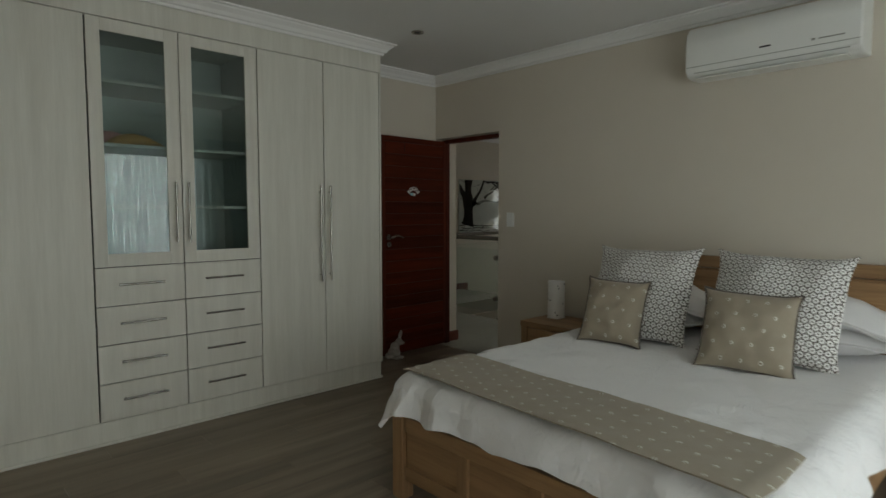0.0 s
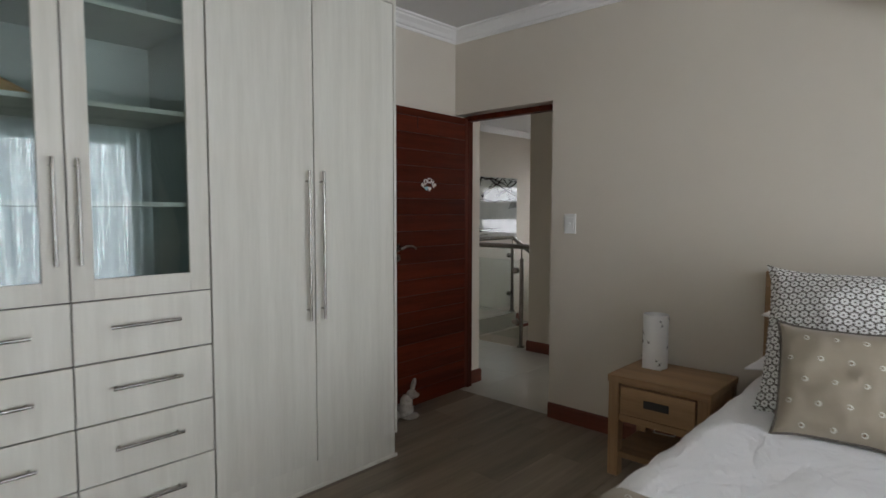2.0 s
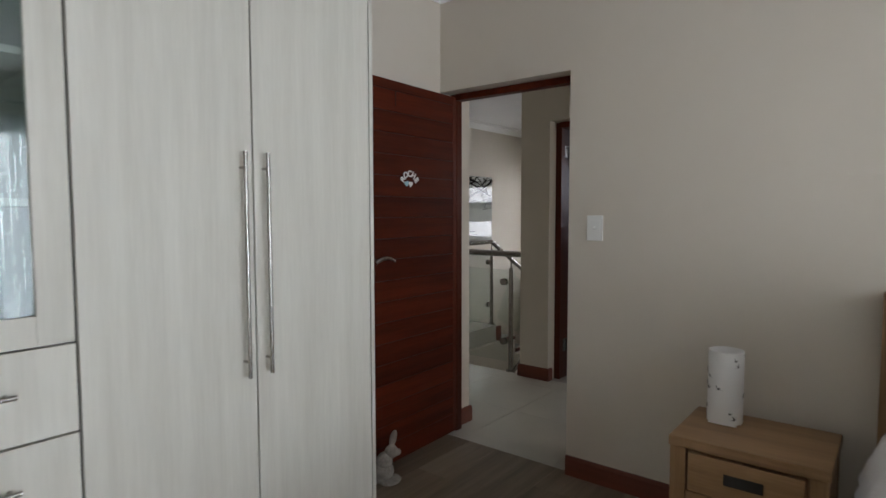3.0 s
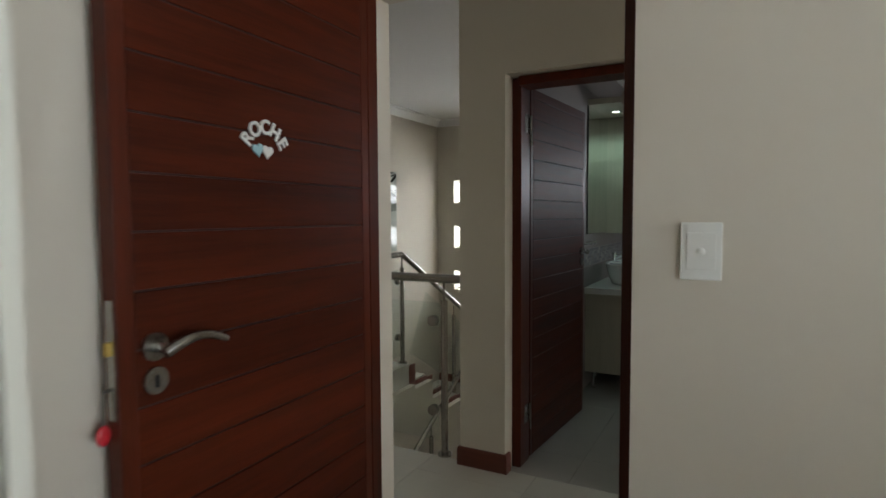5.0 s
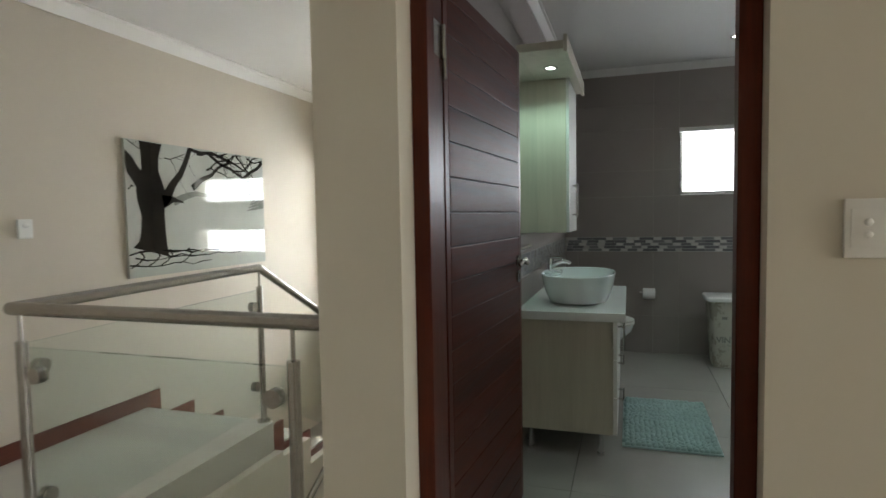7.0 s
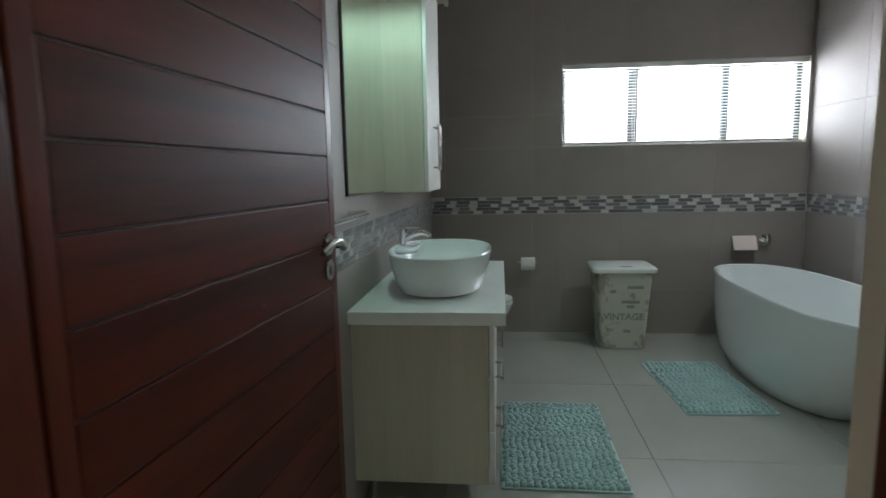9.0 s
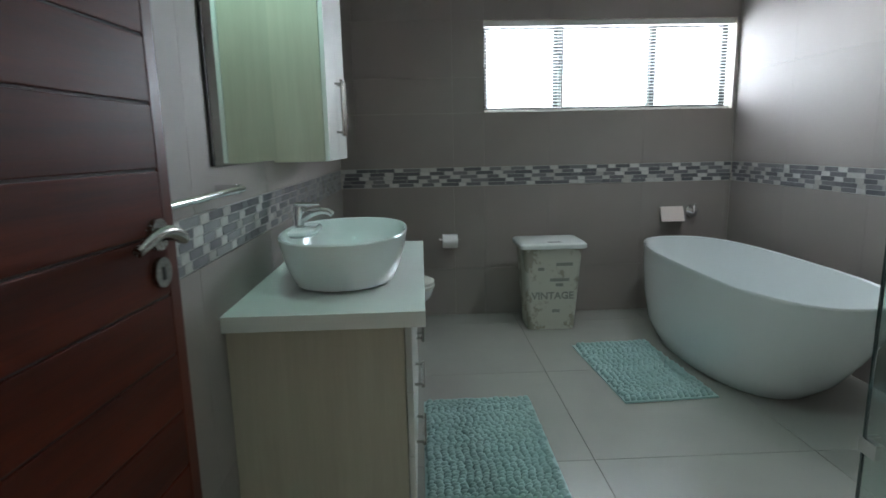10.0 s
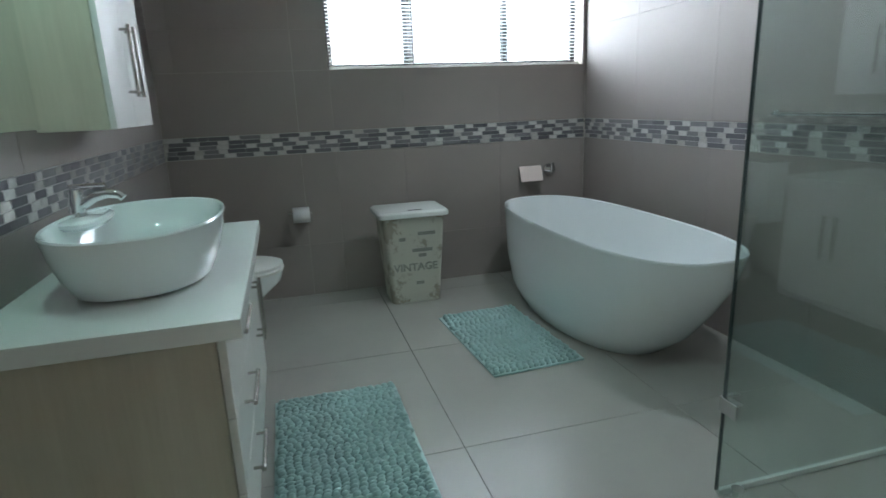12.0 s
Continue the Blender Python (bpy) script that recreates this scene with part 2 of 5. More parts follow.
def dot_fabric():
    n = Nodes("taupe_dotted_fabric")
    co = n.coords(out="UV")
    wob = n.node("ShaderNodeVectorMath", i0=co, i1=n.node("ShaderNodeVectorMath", i0=n.node("ShaderNodeTexNoise", 1, Vector=co, Scale=9.0), i1=(0.02, 0.02, 0.0)))
    wob.node.inputs[1].links[0].from_node.operation = "MULTIPLY"
    d, th = hexcell(n, wob, 12)
    cell = n.node("ShaderNodeTexWhiteNoise", Vector=n.node("ShaderNodeVectorMath", i0=n.node("ShaderNodeMapping", i0=wob, i3=(24, 13.86, 1))))
    cell.node.inputs[0].links[0].from_node.operation = "FLOOR"
    ring = n.math("MULTIPLY", n.math("LESS_THAN", d, 0.1), n.math("GREATER_THAN", n.math("ADD", d, n.math("MULTIPLY", n.math("COSINE", th), 0.03)), 0.054))
    core = n.math("LESS_THAN", d, 0.05)
    weave = n.noise(co, 500, 2)
    base = n.ramp(n.noise(co, 12), [(0.3, (0.27, 0.225, 0.165)), (0.7, (0.305, 0.26, 0.195))])
    col = n.mix(ring, base, (0.62, 0.6, 0.52))
    col = n.mix(n.math("MULTIPLY", core, n.math("GREATER_THAN", cell, 0.55)), col, (0.16, 0.1, 0.06))
    n.bump(n.math("ADD", weave, ring), 0.3, 0.001)
    return n.done(col, 0.85, Sheen_Weight=0.2)


M["piping"] = mottled("grey_brown_cord", (0.11, 0.095, 0.08), 0.85, 0.1, 20, 400, 0.2)
M["daisy"] = daisy_fabric()
M["dots"] = dot_fabric()


def island_tint(name, stops, rough):
    n = Nodes(name)
    info = n.t.nodes.new("ShaderNodeObjectInfo").outputs["Random"]
    isl = n.t.nodes.new("ShaderNodeNewGeometry").outputs["Random Per Island"]
    f = n.math("FRACT", n.math("ADD", info, isl))
    nn = n.t.nodes.new("ShaderNodeValToRGB")
    nn.color_ramp.interpolation = "CONSTANT"
    el = nn.color_ramp.elements
    while len(el) < len(stops):
        el.new(0.5)
    for e, (p, c) in zip(el, stops):
        e.position, e.color = p, (*c, 1)
    n.put(nn.inputs[0], f)
    g = n.noise(n.coords(), 40, 4)
    col = n.mix(1.0, nn.outputs[0], n.ramp(g, [(0.2, (0.8, 0.8, 0.8)), (0.8, (1.1, 1.1, 1.1))]), "MULTIPLY")
    return n.done(col, rough)


M["mosaic"] = island_tint("mosaic_grey_stone", [(0.0, (0.14, 0.135, 0.15)), (0.4, (0.18, 0.175, 0.19)), (0.75, (0.225, 0.22, 0.23))], 0.3)
M["mosaic_pale"] = island_tint("mosaic_pale_stone", [(0.0, (0.54, 0.52, 0.5)), (0.35, (0.64, 0.625, 0.605)), (0.7, (0.72, 0.705, 0.685))], 0.25)

# ---- building helpers ----


def bx(bm, a, b, bevel=0.0, m=None):
    """Adds a box between two corners, with rounded edges if asked."""
    c = Matrix.Translation([(p + q) / 2 for p, q in zip(a, b)]) @ Matrix.Diagonal((*[abs(q - p) for p, q in zip(a, b)], 1))
    r = bmesh.ops.create_cube(bm, size=1, matrix=(m @ c) if m else c)
    if bevel:
        es = list({e for v in r["verts"] for e in v.link_edges})
        bmesh.ops.bevel(bm, geom=es, offset=bevel, segments=2, affect="EDGES", profile=0.6)
    return bm


def box(a, b, bevel=0.0, m=None):
    return bx(bmesh.new(), a, b, bevel, m)


def cyl(bm, p, q, r, r2=None, seg=20, caps=True):
    """A rod from p to q."""
    p, q = Vector(p), Vector(q)
    d = q - p
    m = Matrix.Translation((p + q) / 2) @ d.to_track_quat("Z", "Y").to_matrix().to_4x4()
    bmesh.ops.create_cone(bm, cap_ends=caps, segments=seg, radius1=r, radius2=r if r2 is None else r2, depth=d.length, matrix=m)
    return bm


def rod(p, q, r, r2=None, seg=20):
    return cyl(bmesh.new(), p, q, r, r2, seg)


def loft(rings, close_start=True, close_end=True):
    """Skins a list of closed rings of equal length."""
    bm = bmesh.new()
    vs = [[bm.verts.new(p) for p in ring] for ring in rings]
    k = len(vs[0])
    for a, b in zip(vs, vs[1:]):
        for i in range(k):
            bm.faces.new((a[i], a[(i + 1) % k], b[(i + 1) % k], b[i]))
    if close_start:
        bm.faces.new(list(reversed(vs[0])))
    if close_end:
        bm.faces.new(vs[-1])
    bmesh.ops.recalc_face_normals(bm, faces=bm.faces)
    return bm


def tube(points, r, seg=12):
    """A bent rod along points; r may be one radius or one for each point."""
    pts = [Vector(p) for p in points]
    rs = r if isinstance(r, (list, tuple)) else [r] * len(pts)
    rings, ref = [], Vector((0.123, 0.35, 0.93))
    for i, p in enumerate(pts):
        d = (pts[min(i + 1, len(pts) - 1)] - pts[max(i - 1, 0)]).normalized()
        x = d.cross(ref).normalized()
        y = d.cross(x)
        rings.append([p + rs[i] * (math.cos(a) * x + math.sin(a) * y) for a in (2 * math.pi * j / seg for j in range(seg))])
    return loft(rings)


def ball(bm, c, r, m=None, seg=14):
    s = Matrix.Diagonal((*(r if isinstance(r, (list, tuple)) else (r, r, r)), 1))
    bmesh.ops.create_uvsphere(bm, u_segments=seg, v_segments=seg // 2 + 2, radius=1, matrix=Matrix.Translation(c) @ (m or Matrix()) @ s)
    return bm


def mesh_of(name, bm, material, smooth=None):
    me = bpy.data.meshes.new(name)
    bm.normal_update()
    if smooth is None:
        smooth = len(bm.faces) > 60 or any(len(f.verts) > 6 for f in bm.faces)
    if smooth:
        for f in bm.faces:
            f.smooth = True
        for e in bm.edges:
            if len(e.link_faces) == 2 and e.calc_face_angle(0) > 0.6:
                e.smooth = False
    bm.to_mesh(me)
    bm.free()
    me.materials.append(material)
    return me


def placed(ob):
    """Where an object stands in the world, before the scene is evaluated."""
    m = ob.matrix_parent_inverse @ ob.matrix_basis
    return placed(ob.parent) @ m if ob.parent else ob.matrix_basis.copy()


def part(name, bm, material, parent, label="", smooth=None):
    """One mesh under a thing or under a part; built in world metres."""
    ob = new(name, mesh_of(name, bm, material, smooth))
    ob.parent = parent
    ob.matrix_parent_inverse = placed(parent).inverted()
    return tagged(ob, label)


def thing(name, at, label, category, group="", kind=""):
    ob = new(name)
    ob.empty_display_size = 0.05
    ob.location = at
    return tagged(ob, label, category, group, kind)


def single(name, bm, material, label, category, kind="", group="", smooth=None):
    return tagged(new(name, mesh_of(name, bm, material, smooth)), label, category, group, kind)


def wall_with_holes(name, axis, face, back, lo, hi, z0, z1, holes, material, label):
    """A wall of thickness face..back across axis, running lo..hi, with rectangular openings (lo, hi, z0, z1) through it."""
    us = sorted({lo, hi, *[v for h in holes for v in h[:2]]})
    zs = sorted({z0, z1, *[v for h in holes for v in h[2:]]})
    bm = bmesh.new()
    grid = {}

    def vert(u, z, d):
        key = (round(u, 5), round(z, 5), round(d, 5))
        if key not in grid:
            grid[key] = bm.verts.new((d, u, z) if axis == "x" else (u, d, z))
        return grid[key]

    def solid(i, j):
        if not (0 <= i < len(us) - 1 and 0 <= j < len(zs) - 1):
            return False
        u, z = (us[i] + us[i + 1]) / 2, (zs[j] + zs[j + 1]) / 2
        return not any(h[0] < u < h[1] and h[2] < z < h[3] for h in holes)

    for i in range(len(us) - 1):
        for j in range(len(zs) - 1):
            if not solid(i, j):
                continue
            a, b, c, d = us[i], us[i + 1], zs[j], zs[j + 1]
            for s in (face, back):
                bm.faces.new([vert(a, c, s), vert(b, c, s), vert(b, d, s), vert(a, d, s)])
            for di, dj, p, q in ((-1, 0, (a, c), (a, d)), (1, 0, (b, c), (b, d)), (0, -1, (a, c), (b, c)), (0, 1, (a, d), (b, d))):
                if not solid(i + di, j + dj):
                    bm.faces.new([vert(*p, face), vert(*q, face), vert(*q, back), vert(*p, back)])
    bmesh.ops.recalc_face_normals(bm, faces=bm.faces)
    return single(name, bm, material, label, "wall", "structure", smooth=False)


def sweep(path, profile, material, name, label, category="trim"):
    """Sweeps a profile of (out, up) pairs along a horizontal path, mitred at corners; out is to the left of travel."""
    pts = [Vector((*p, 0)) for p in path]
    rings = []
    for i, p in enumerate(pts):
        d0 = (p - pts[i - 1]).normalized() if i else (pts[1] - p).normalized()
        d1 = (pts[i + 1] - p).normalized() if i < len(pts) - 1 else d0
        n0, n1 = Vector((-d0.y, d0.x, 0)), Vector((-d1.y, d1.x, 0))
        n = (n0 + n1).normalized()
        n /= max(0.3, n.dot(n0))
        rings.append([p + n * o + Vector((0, 0, z)) for o, z in profile])
    bm = loft(rings)
    return single(name, bm, material, label, category, "structure", smooth=False)


ZC = 2.64  # ceiling

# ---- structure ----
single("floor_bedroom", box((-4.5, -4.6, -0.2), (0.0, 0.83, -0.012)), M["grout"], "dark screed under the bedroom floorboards", "floor", "structure")
single("ceiling", box((-4.7, -4.8, ZC), (5.8, 3.75, ZC + 0.15)), M["ceiling"], "smooth white painted plaster ceiling", "ceiling", "structure")
wall_with_holes("wall_bed", "x", 0.0, 0.3, -4.6, 3.52, -0.2, ZC, [(0.0, 0.84, -0.01, 2.05)], M["wall"], "warm beige painted wall behind the bed")
wall_with_holes("wall_back", "y", 0.83, 0.95, -4.5, -0.001, 0, ZC, [], M["wall"], "beige painted wall behind the wardrobe")
wall_with_holes("wall_west", "x", -4.5, -4.7, -4.6, 0.83, 0, ZC, [], M["wall"], "plain beige painted bedroom wall")
wall_with_holes("wall_south", "y", -4.6, -4.8, -4.7, 0.28, 0, ZC, [(-4.1, -0.7, 0.06, 2.15)], M["wall"], "beige painted wall with a wide curtained window")
wall_with_holes("wall_bathroom", "x", 1.39, 1.62, -3.4, 1.117, 0, ZC, [(-0.015, 0.86, -0.01, 2.06)], M["wall_light"], "pale painted wall pierced by the bathroom doorway")
# Unseen end wall, made up so the fill lamp has an opening.
wall_with_holes("wall_passage_end", "y", -3.4, -3.55, 0.28, 1.57, 0, ZC, [(0.4, 1.25, 0.6, 2.1)], M["wall_light"], "added unseen pale wall with an opening for the passage fill light")
wall_with_holes("wall_between", "y", 0.866, 1.117, 1.62, 5.59, -3.0, ZC, [], M["wall_light"], "pale painted wall between bathroom and stairwell")
wall_with_holes("wall_stairs", "y", 3.52, 3.72, 0.28, 5.59, -3.0, ZC, [], M["wall"], "beige painted stairwell wall behind the picture")
wall_with_holes("wall_outer", "x", 5.59, 5.79, -2.15, 3.72, -3.0, ZC,
                [(1.76, 3.275, 0.345, 0.603), (1.76, 3.275, 0.911, 1.211), (1.76, 3.275, 1.516, 1.819), (-1.93, -0.16, 1.46, 2.075)], M["wall_light"], "pale outer wall with slot windows and a bathroom window")
wall_with_holes("wall_bath_side", "y", -1.966, -2.15, 1.62, 5.59, -0.2, ZC, [], M["wall_light"], "bathroom side wall behind the tiles")
single("floor_hall", box((0.0, -3.4, -0.2), (1.43, 3.52, -0.010)), M["grout"], "slab under the hall tiles", "floor", "structure")
single("floor_landing", box((1.43, 2.48, -0.2), (3.1, 3.52, -0.010)), M["hall_tile"], "cream tiled landing slab beside the stairwell", "floor", "structure")
single("wall_void_edge", box((1.42, 1.117, -3.0), (1.43, 2.48, -0.2)), M["wall_light"], "white painted side of the stair void", "wall", "structure")
single("floor_lower", box((0.28, 1.117, -3.1), (5.59, 3.52, -3.0)), M["hall_tile"], "cream tiled floor of the lower storey", "floor", "structure")
single("floor_bathroom", box((1.43, -1.955, -0.2), (5.59, 0.86, -0.010)), M["grout"], "slab under the bathroom tiles", "floor", "structure")
single("ground", box((-60, -60, -3.3), (60, 60, -3.15)), M["outside"], "garden ground outside the house", "ground", "structure")

# Added emissive panel that makes the view through the windows burn out white.
single("backdrop", box((9.0, -7, -3.14), (9.1, 8, 7)), M["backdrop_glow"], "glowing white panel standing in for the overexposed outdoors", "backdrop", "structure")

CORN = [(0.0, -0.105), (0.012, -0.105), (0.016, -0.085), (0.03, -0.08), (0.045, -0.055), (0.075, -0.03), (0.08, -0.018), (0.1, -0.014), (0.1, 0.0), (0.0, 0.0)]
CORN = [(o * 0.86, ZC + z * 0.82) for o, z in CORN]
sweep([(0, -4.6), (0, 0.83), (-1.09, 0.83)], CORN, M["cornice"], "cornice_bedroom", "white moulded plaster cornice under the ceiling")
sweep([(-1.09, 0.83), (-1.09, 0.262), (-4.5, 0.262)], CORN, M["cornice"], "cornice_wardrobe", "white moulded cornice round the wardrobe top")
sweep([(-4.5, -4.6), (0, -4.6)], CORN, M["cornice"], "cornice_south", "white moulded plaster cornice over the window")
SMALL = [(0.0, ZC - 0.06), (0.008, ZC - 0.06), (0.045, ZC - 0.012), (0.06, ZC - 0.008), (0.06, ZC), (0.0, ZC)]
HALLC = [(0.0, ZC - 0.09), (0.01, ZC - 0.09), (0.06, ZC - 0.02), (0.09, ZC - 0.012), (0.09, ZC), (0.0, ZC)]
sweep([(5.59, 1.117), (5.59, 3.52), (0.3, 3.52), (0.3, 0.5)], HALLC, M["cornice"], "cornice_stairs", "white coved cornice of the stairwell")
sweep([(5.58, -1.955), (5.58, 0.858), (1.62, 0.858)], SMALL, M["cornice"], "cornice_bathroom", "small white cove at the bathroom ceiling")

SK = [(0.0, 0.0), (0.015, 0.0), (0.015, 0.085), (0.01, 0.1), (0.0, 0.1)]
for pts, mt in (([(0.0, -4.6), (0.0, -0.002)], "skirting_y"), ([(0.16, 0.84), (0.3, 0.84), (0.3, 3.52)][::-1], "skirting_y"),
                ([(1.39, -3.4), (1.39, -0.01)], "skirting_y"), ([(1.44, 0.86), (1.39, 0.86), (1.39, 1.117), (1.43, 1.117)][::1], "skirting_y"),
                ([(3.1, 3.52), (0.28, 3.52)], "skirting"), ([(-4.5, -4.6), (0, -4.6)], "skirting")):
    sweep(pts, [(o, z) for o, z in SK], M[mt], "baseboard", "reddish brown wooden baseboard along the wall", "baseboard")

# door frames
fr = tagged(new("door_frame"), "dark red mahogany frame of the bedroom doorway", "door frame", kind="structure")
part("jamb", box((0.09, 0.0, 0), (0.155, 0.04, 2.05), 0.003), M["mahogany_v"], fr)
part("jamb", box((0.105, 0.79, 0), (0.155, 0.839, 2.05), 0.003), M["mahogany_v"], fr)
part("head", box((0.091, 0.04, 2.012), (0.154, 0.79, 2.049), 0.003), M["mahogany"], fr)
fr = tagged(new("door_frame"), "dark red mahogany frame of the bathroom doorway", "door frame", kind="structure")
part("jamb", box((1.45, -0.014, 0), (1.505, 0.036, 2.055), 0.003), M["mahogany_v"], fr)
part("jamb", box((1.49, 0.81, 0), (1.626, 0.859, 2.055), 0.003), M["mahogany_v"], fr)
for hz in (0.27, 1.83):
    hg = part("hinge_plate", box((1.545, 0.8085, hz - 0.05), (1.61, 0.8105, hz + 0.05)), M["steel"], fr, "steel hinge plate")
    part("knuckle", rod((1.617, 0.803, hz - 0.05), (1.617, 0.803, hz + 0.05), 0.007, seg=12), M["steel"], hg)
part("head", box((1.452, 0.036, 2.01), (1.6, 0.81, 2.054), 0.003), M["mahogany"], fr)

# ---- doors ----


def lever(parent, x, z, face, out, way):
    """Lever handle on a round rose with a key escutcheon; way: +1 or -1 along x."""
    h = part("door_handle", cyl(rod((x, face, z), (x, face + out * 0.01, z), 0.027, seg=28), (x, face + out * 0.01, z), (x, face + out * 0.045, z), 0.011), M["steel"], parent, "brushed steel lever handle")
    pts = [(x + way * s * 0.135, face + out * (0.045 + 0.006 * math.sin(s * 3)), z + 0.018 * math.sin(s * 3.3) - 0.004) for s in (-0.06, 0.0, 0.12, 0.25, 0.4, 0.55, 0.7, 0.85, 1.0)]
    part("lever", tube(pts, [0.011, 0.012, 0.012, 0.011, 0.01, 0.009, 0.009, 0.009, 0.008], 12), M["steel"], h)
    e = part("escutcheon", rod((x, face, z - 0.065), (x, face + out * 0.009, z - 0.065), 0.026, seg=28), M["steel"], parent)
    part("keyhole", box((x - 0.004, face + out * 0.0085, z - 0.078), (x + 0.004, face + out * 0.0105, z - 0.055)), M["dark"], e)


def plank_door(name, width, label, mirror_y, hinge_y):
    """A leaf lying along -x from its hinge at the origin, face at y = 0, body behind at +y (times mirror_y)."""
    d = thing(name, (0, 0, 0), label, "door", kind="")
    s, T, H = mirror_y, 0.04, 2.03
    part("core", box((-width + 0.01, s * 0.004, 0.012), (-0.01, s * (T - 0.004), H - 0.01)), M["groove"], d)
    for a, b in ((-width, -width + 0.035), (-0.035, 0.0)):
        part("stile", box((a, 0, 0.01), (b, s * T, H), 0.002), M["mahogany_v"], d)
    step, z = 0.1095, 0.01
    while z < H - 0.03:
        top = min(z + step - 0.004, H)
        part("plank", box((-width + 0.036, 0.0, z), (-0.036, s * T, top), 0.0025), M["mahogany"], d)
        z += step
    part("lock_plate", box((-width - 0.0015, s * 0.009, 0.98), (-width + 0.001, s * 0.031, 1.2)), M["steel"], d)
    part("latch", box((-width - 0.012, s * 0.014, 1.1), (-width + 0.001, s * 0.026, 1.125), 0.002), M["brass"], d)
    for hz in (0.22, 1.77):
        hg = part("hinge", rod((0.004, hinge_y, hz - 0.05), (0.004, hinge_y, hz + 0.05), 0.007, seg=12), M["steel"], d)
        part("leaf_plate", box((0.0, s * 0.004, hz - 0.05), (0.0015, s * 0.036, hz + 0.05)), M["steel"], hg)
    return d


door = plank_door("bedroom_door", 0.815, "open dark red mahogany door of horizontal planks", 1, 0.046)
lever(door, -0.745, 1.105, 0.0, -1, 1)
tag = part("key_tag", ball(bmesh.new(), (-0.828, 0.03, 0.955), (0.014, 0.006, 0.02)), M["red"], door, "small red key tag")
part("key", cyl(rod((-0.81, 0.03, 1.035), (-0.826, 0.03, 1.035), 0.004, seg=8), (-0.826, 0.03, 1.035), (-0.828, 0.03, 0.972), 0.0025), M["steel"], tag)
part("coat_hook", box((-0.55, -0.004, 1.9), (-0.546, 0.001, 1.98)), M["groove"], door)


def letter_mesh(ch, size, depth):
    cu = bpy.data.curves.new("letter", "FONT")
    cu.body, cu.size, cu.extrude, cu.offset, cu.align_x, cu.align_y = ch, size, depth, size * 0.03, "CENTER", "CENTER"
    ob = bpy.data.objects.new("letter", cu)
    scene.collection.objects.link(ob)
    me = bpy.data.meshes.new_from_object(ob.evaluated_get(bpy.context.evaluated_depsgraph_get()))
    bpy.data.objects.remove(ob)
    return me


def add_letter(ch, size, m, parent, material, name="letter"):
    me = letter_mesh(ch, size, 0.002)
    me.materials.clear()
    me.materials.append(material)
    ob = new(name, me)
    ob.parent = parent
    ob.matrix_parent_inverse = placed(parent).inverted()
    ob.matrix_basis = m
    return ob


for i, ch in enumerate("ROCHE"):
    a = radians(58 - 29 * i)
    add_letter(ch, 0.046, pose(-0.438 - 0.066 * math.sin(a), -0.003, 1.489 + 0.066 * math.cos(a), 90, 0, 0) @ pose(0, 0, 0, 0, 0, math.degrees(a)), door, M["white"])


def heart(cx, cz, r, tilt):
    pts = []
    for j in range(28):
        t = 2 * math.pi * j / 28
        x, z = 16 * math.sin(t) ** 3, 13 * math.cos(t) - 5 * math.cos(2 * t) - 2 * math.cos(3 * t) - math.cos(4 * t)
        x, z = x * r / 16, z * r / 16
        pts.append((cx + x * math.cos(tilt) - z * math.sin(tilt), cz + x * math.sin(tilt) + z * math.cos(tilt)))
    return loft([[(x, 0.0005, z) for x, z in pts], [(x, -0.004, z) for x, z in pts]])


part("heart", heart(-0.462, 1.503, 0.017, 0.2), M["blue_heart"], door, "pale blue wooden heart")
part("heart", heart(-0.43, 1.501, 0.017, -0.1), M["white"], door, "white wooden heart")
door.matrix_basis = pose(0.1, 0.789, 0, 0, 0, 2.0)

bdoor = plank_door("bathroom_door", 0.9, "open dark red mahogany bathroom door of horizontal planks", -1, 0.004)
lever(bdoor, -0.835, 1.105, 0.0, 1, 1)
lever(bdoor, -0.835, 1.105, -0.04, -1, 1)
bdoor.matrix_basis = pose(1.632, 0.808, 0, 0, 0, 175.7)

# ---- wardrobe ----
WY = 0.273


def bar_handle(parent, p, q, out):
    """A straight bar on two posts, standing off by the vector out."""
    p, q, o = Vector(p), Vector(q), Vector(out)
    h = part("handle", rod(p + o, q + o, 0.0065, seg=14), M["steel"], parent, "brushed steel bar handle")
    for f in (0.07, 0.93):
        c = p.lerp(q, f)
        part("post", rod(c, c + o, 0.0045, seg=10), M["steel"], h)
    return h


def carcass(u, x0, x1, shelves=()):
    part("side_panel", box((x0 + 0.001, WY + 0.02, 0.135), (x0 + 0.018, 0.825, 2.425)), M["wardrobe_in"], u)
    part("side_panel", box((x1 - 0.018, WY + 0.02, 0.135), (x1 - 0.001, 0.825, 2.425)), M["wardrobe_in"], u)
    part("back_panel", box((x0 + 0.018, 0.815, 0.135), (x1 - 0.018, 0.825, 2.425)), M["wardrobe_in"], u)
    part("top_panel", box((x0 + 0.018, WY + 0.02, 2.405), (x1 - 0.018, 0.815, 2.425)), M["wardrobe"], u)
    part("bottom_panel", box((x0 + 0.018, WY + 0.02, 0.135), (x1 - 0.018, 0.815, 0.155)), M["wardrobe"], u)
    for z in shelves:
        part("shelf", box((x0 + 0.02, WY + 0.06, z - 0.009), (x1 - 0.02, 0.813, z + 0.009), 0.001), M["wardrobe"], u)


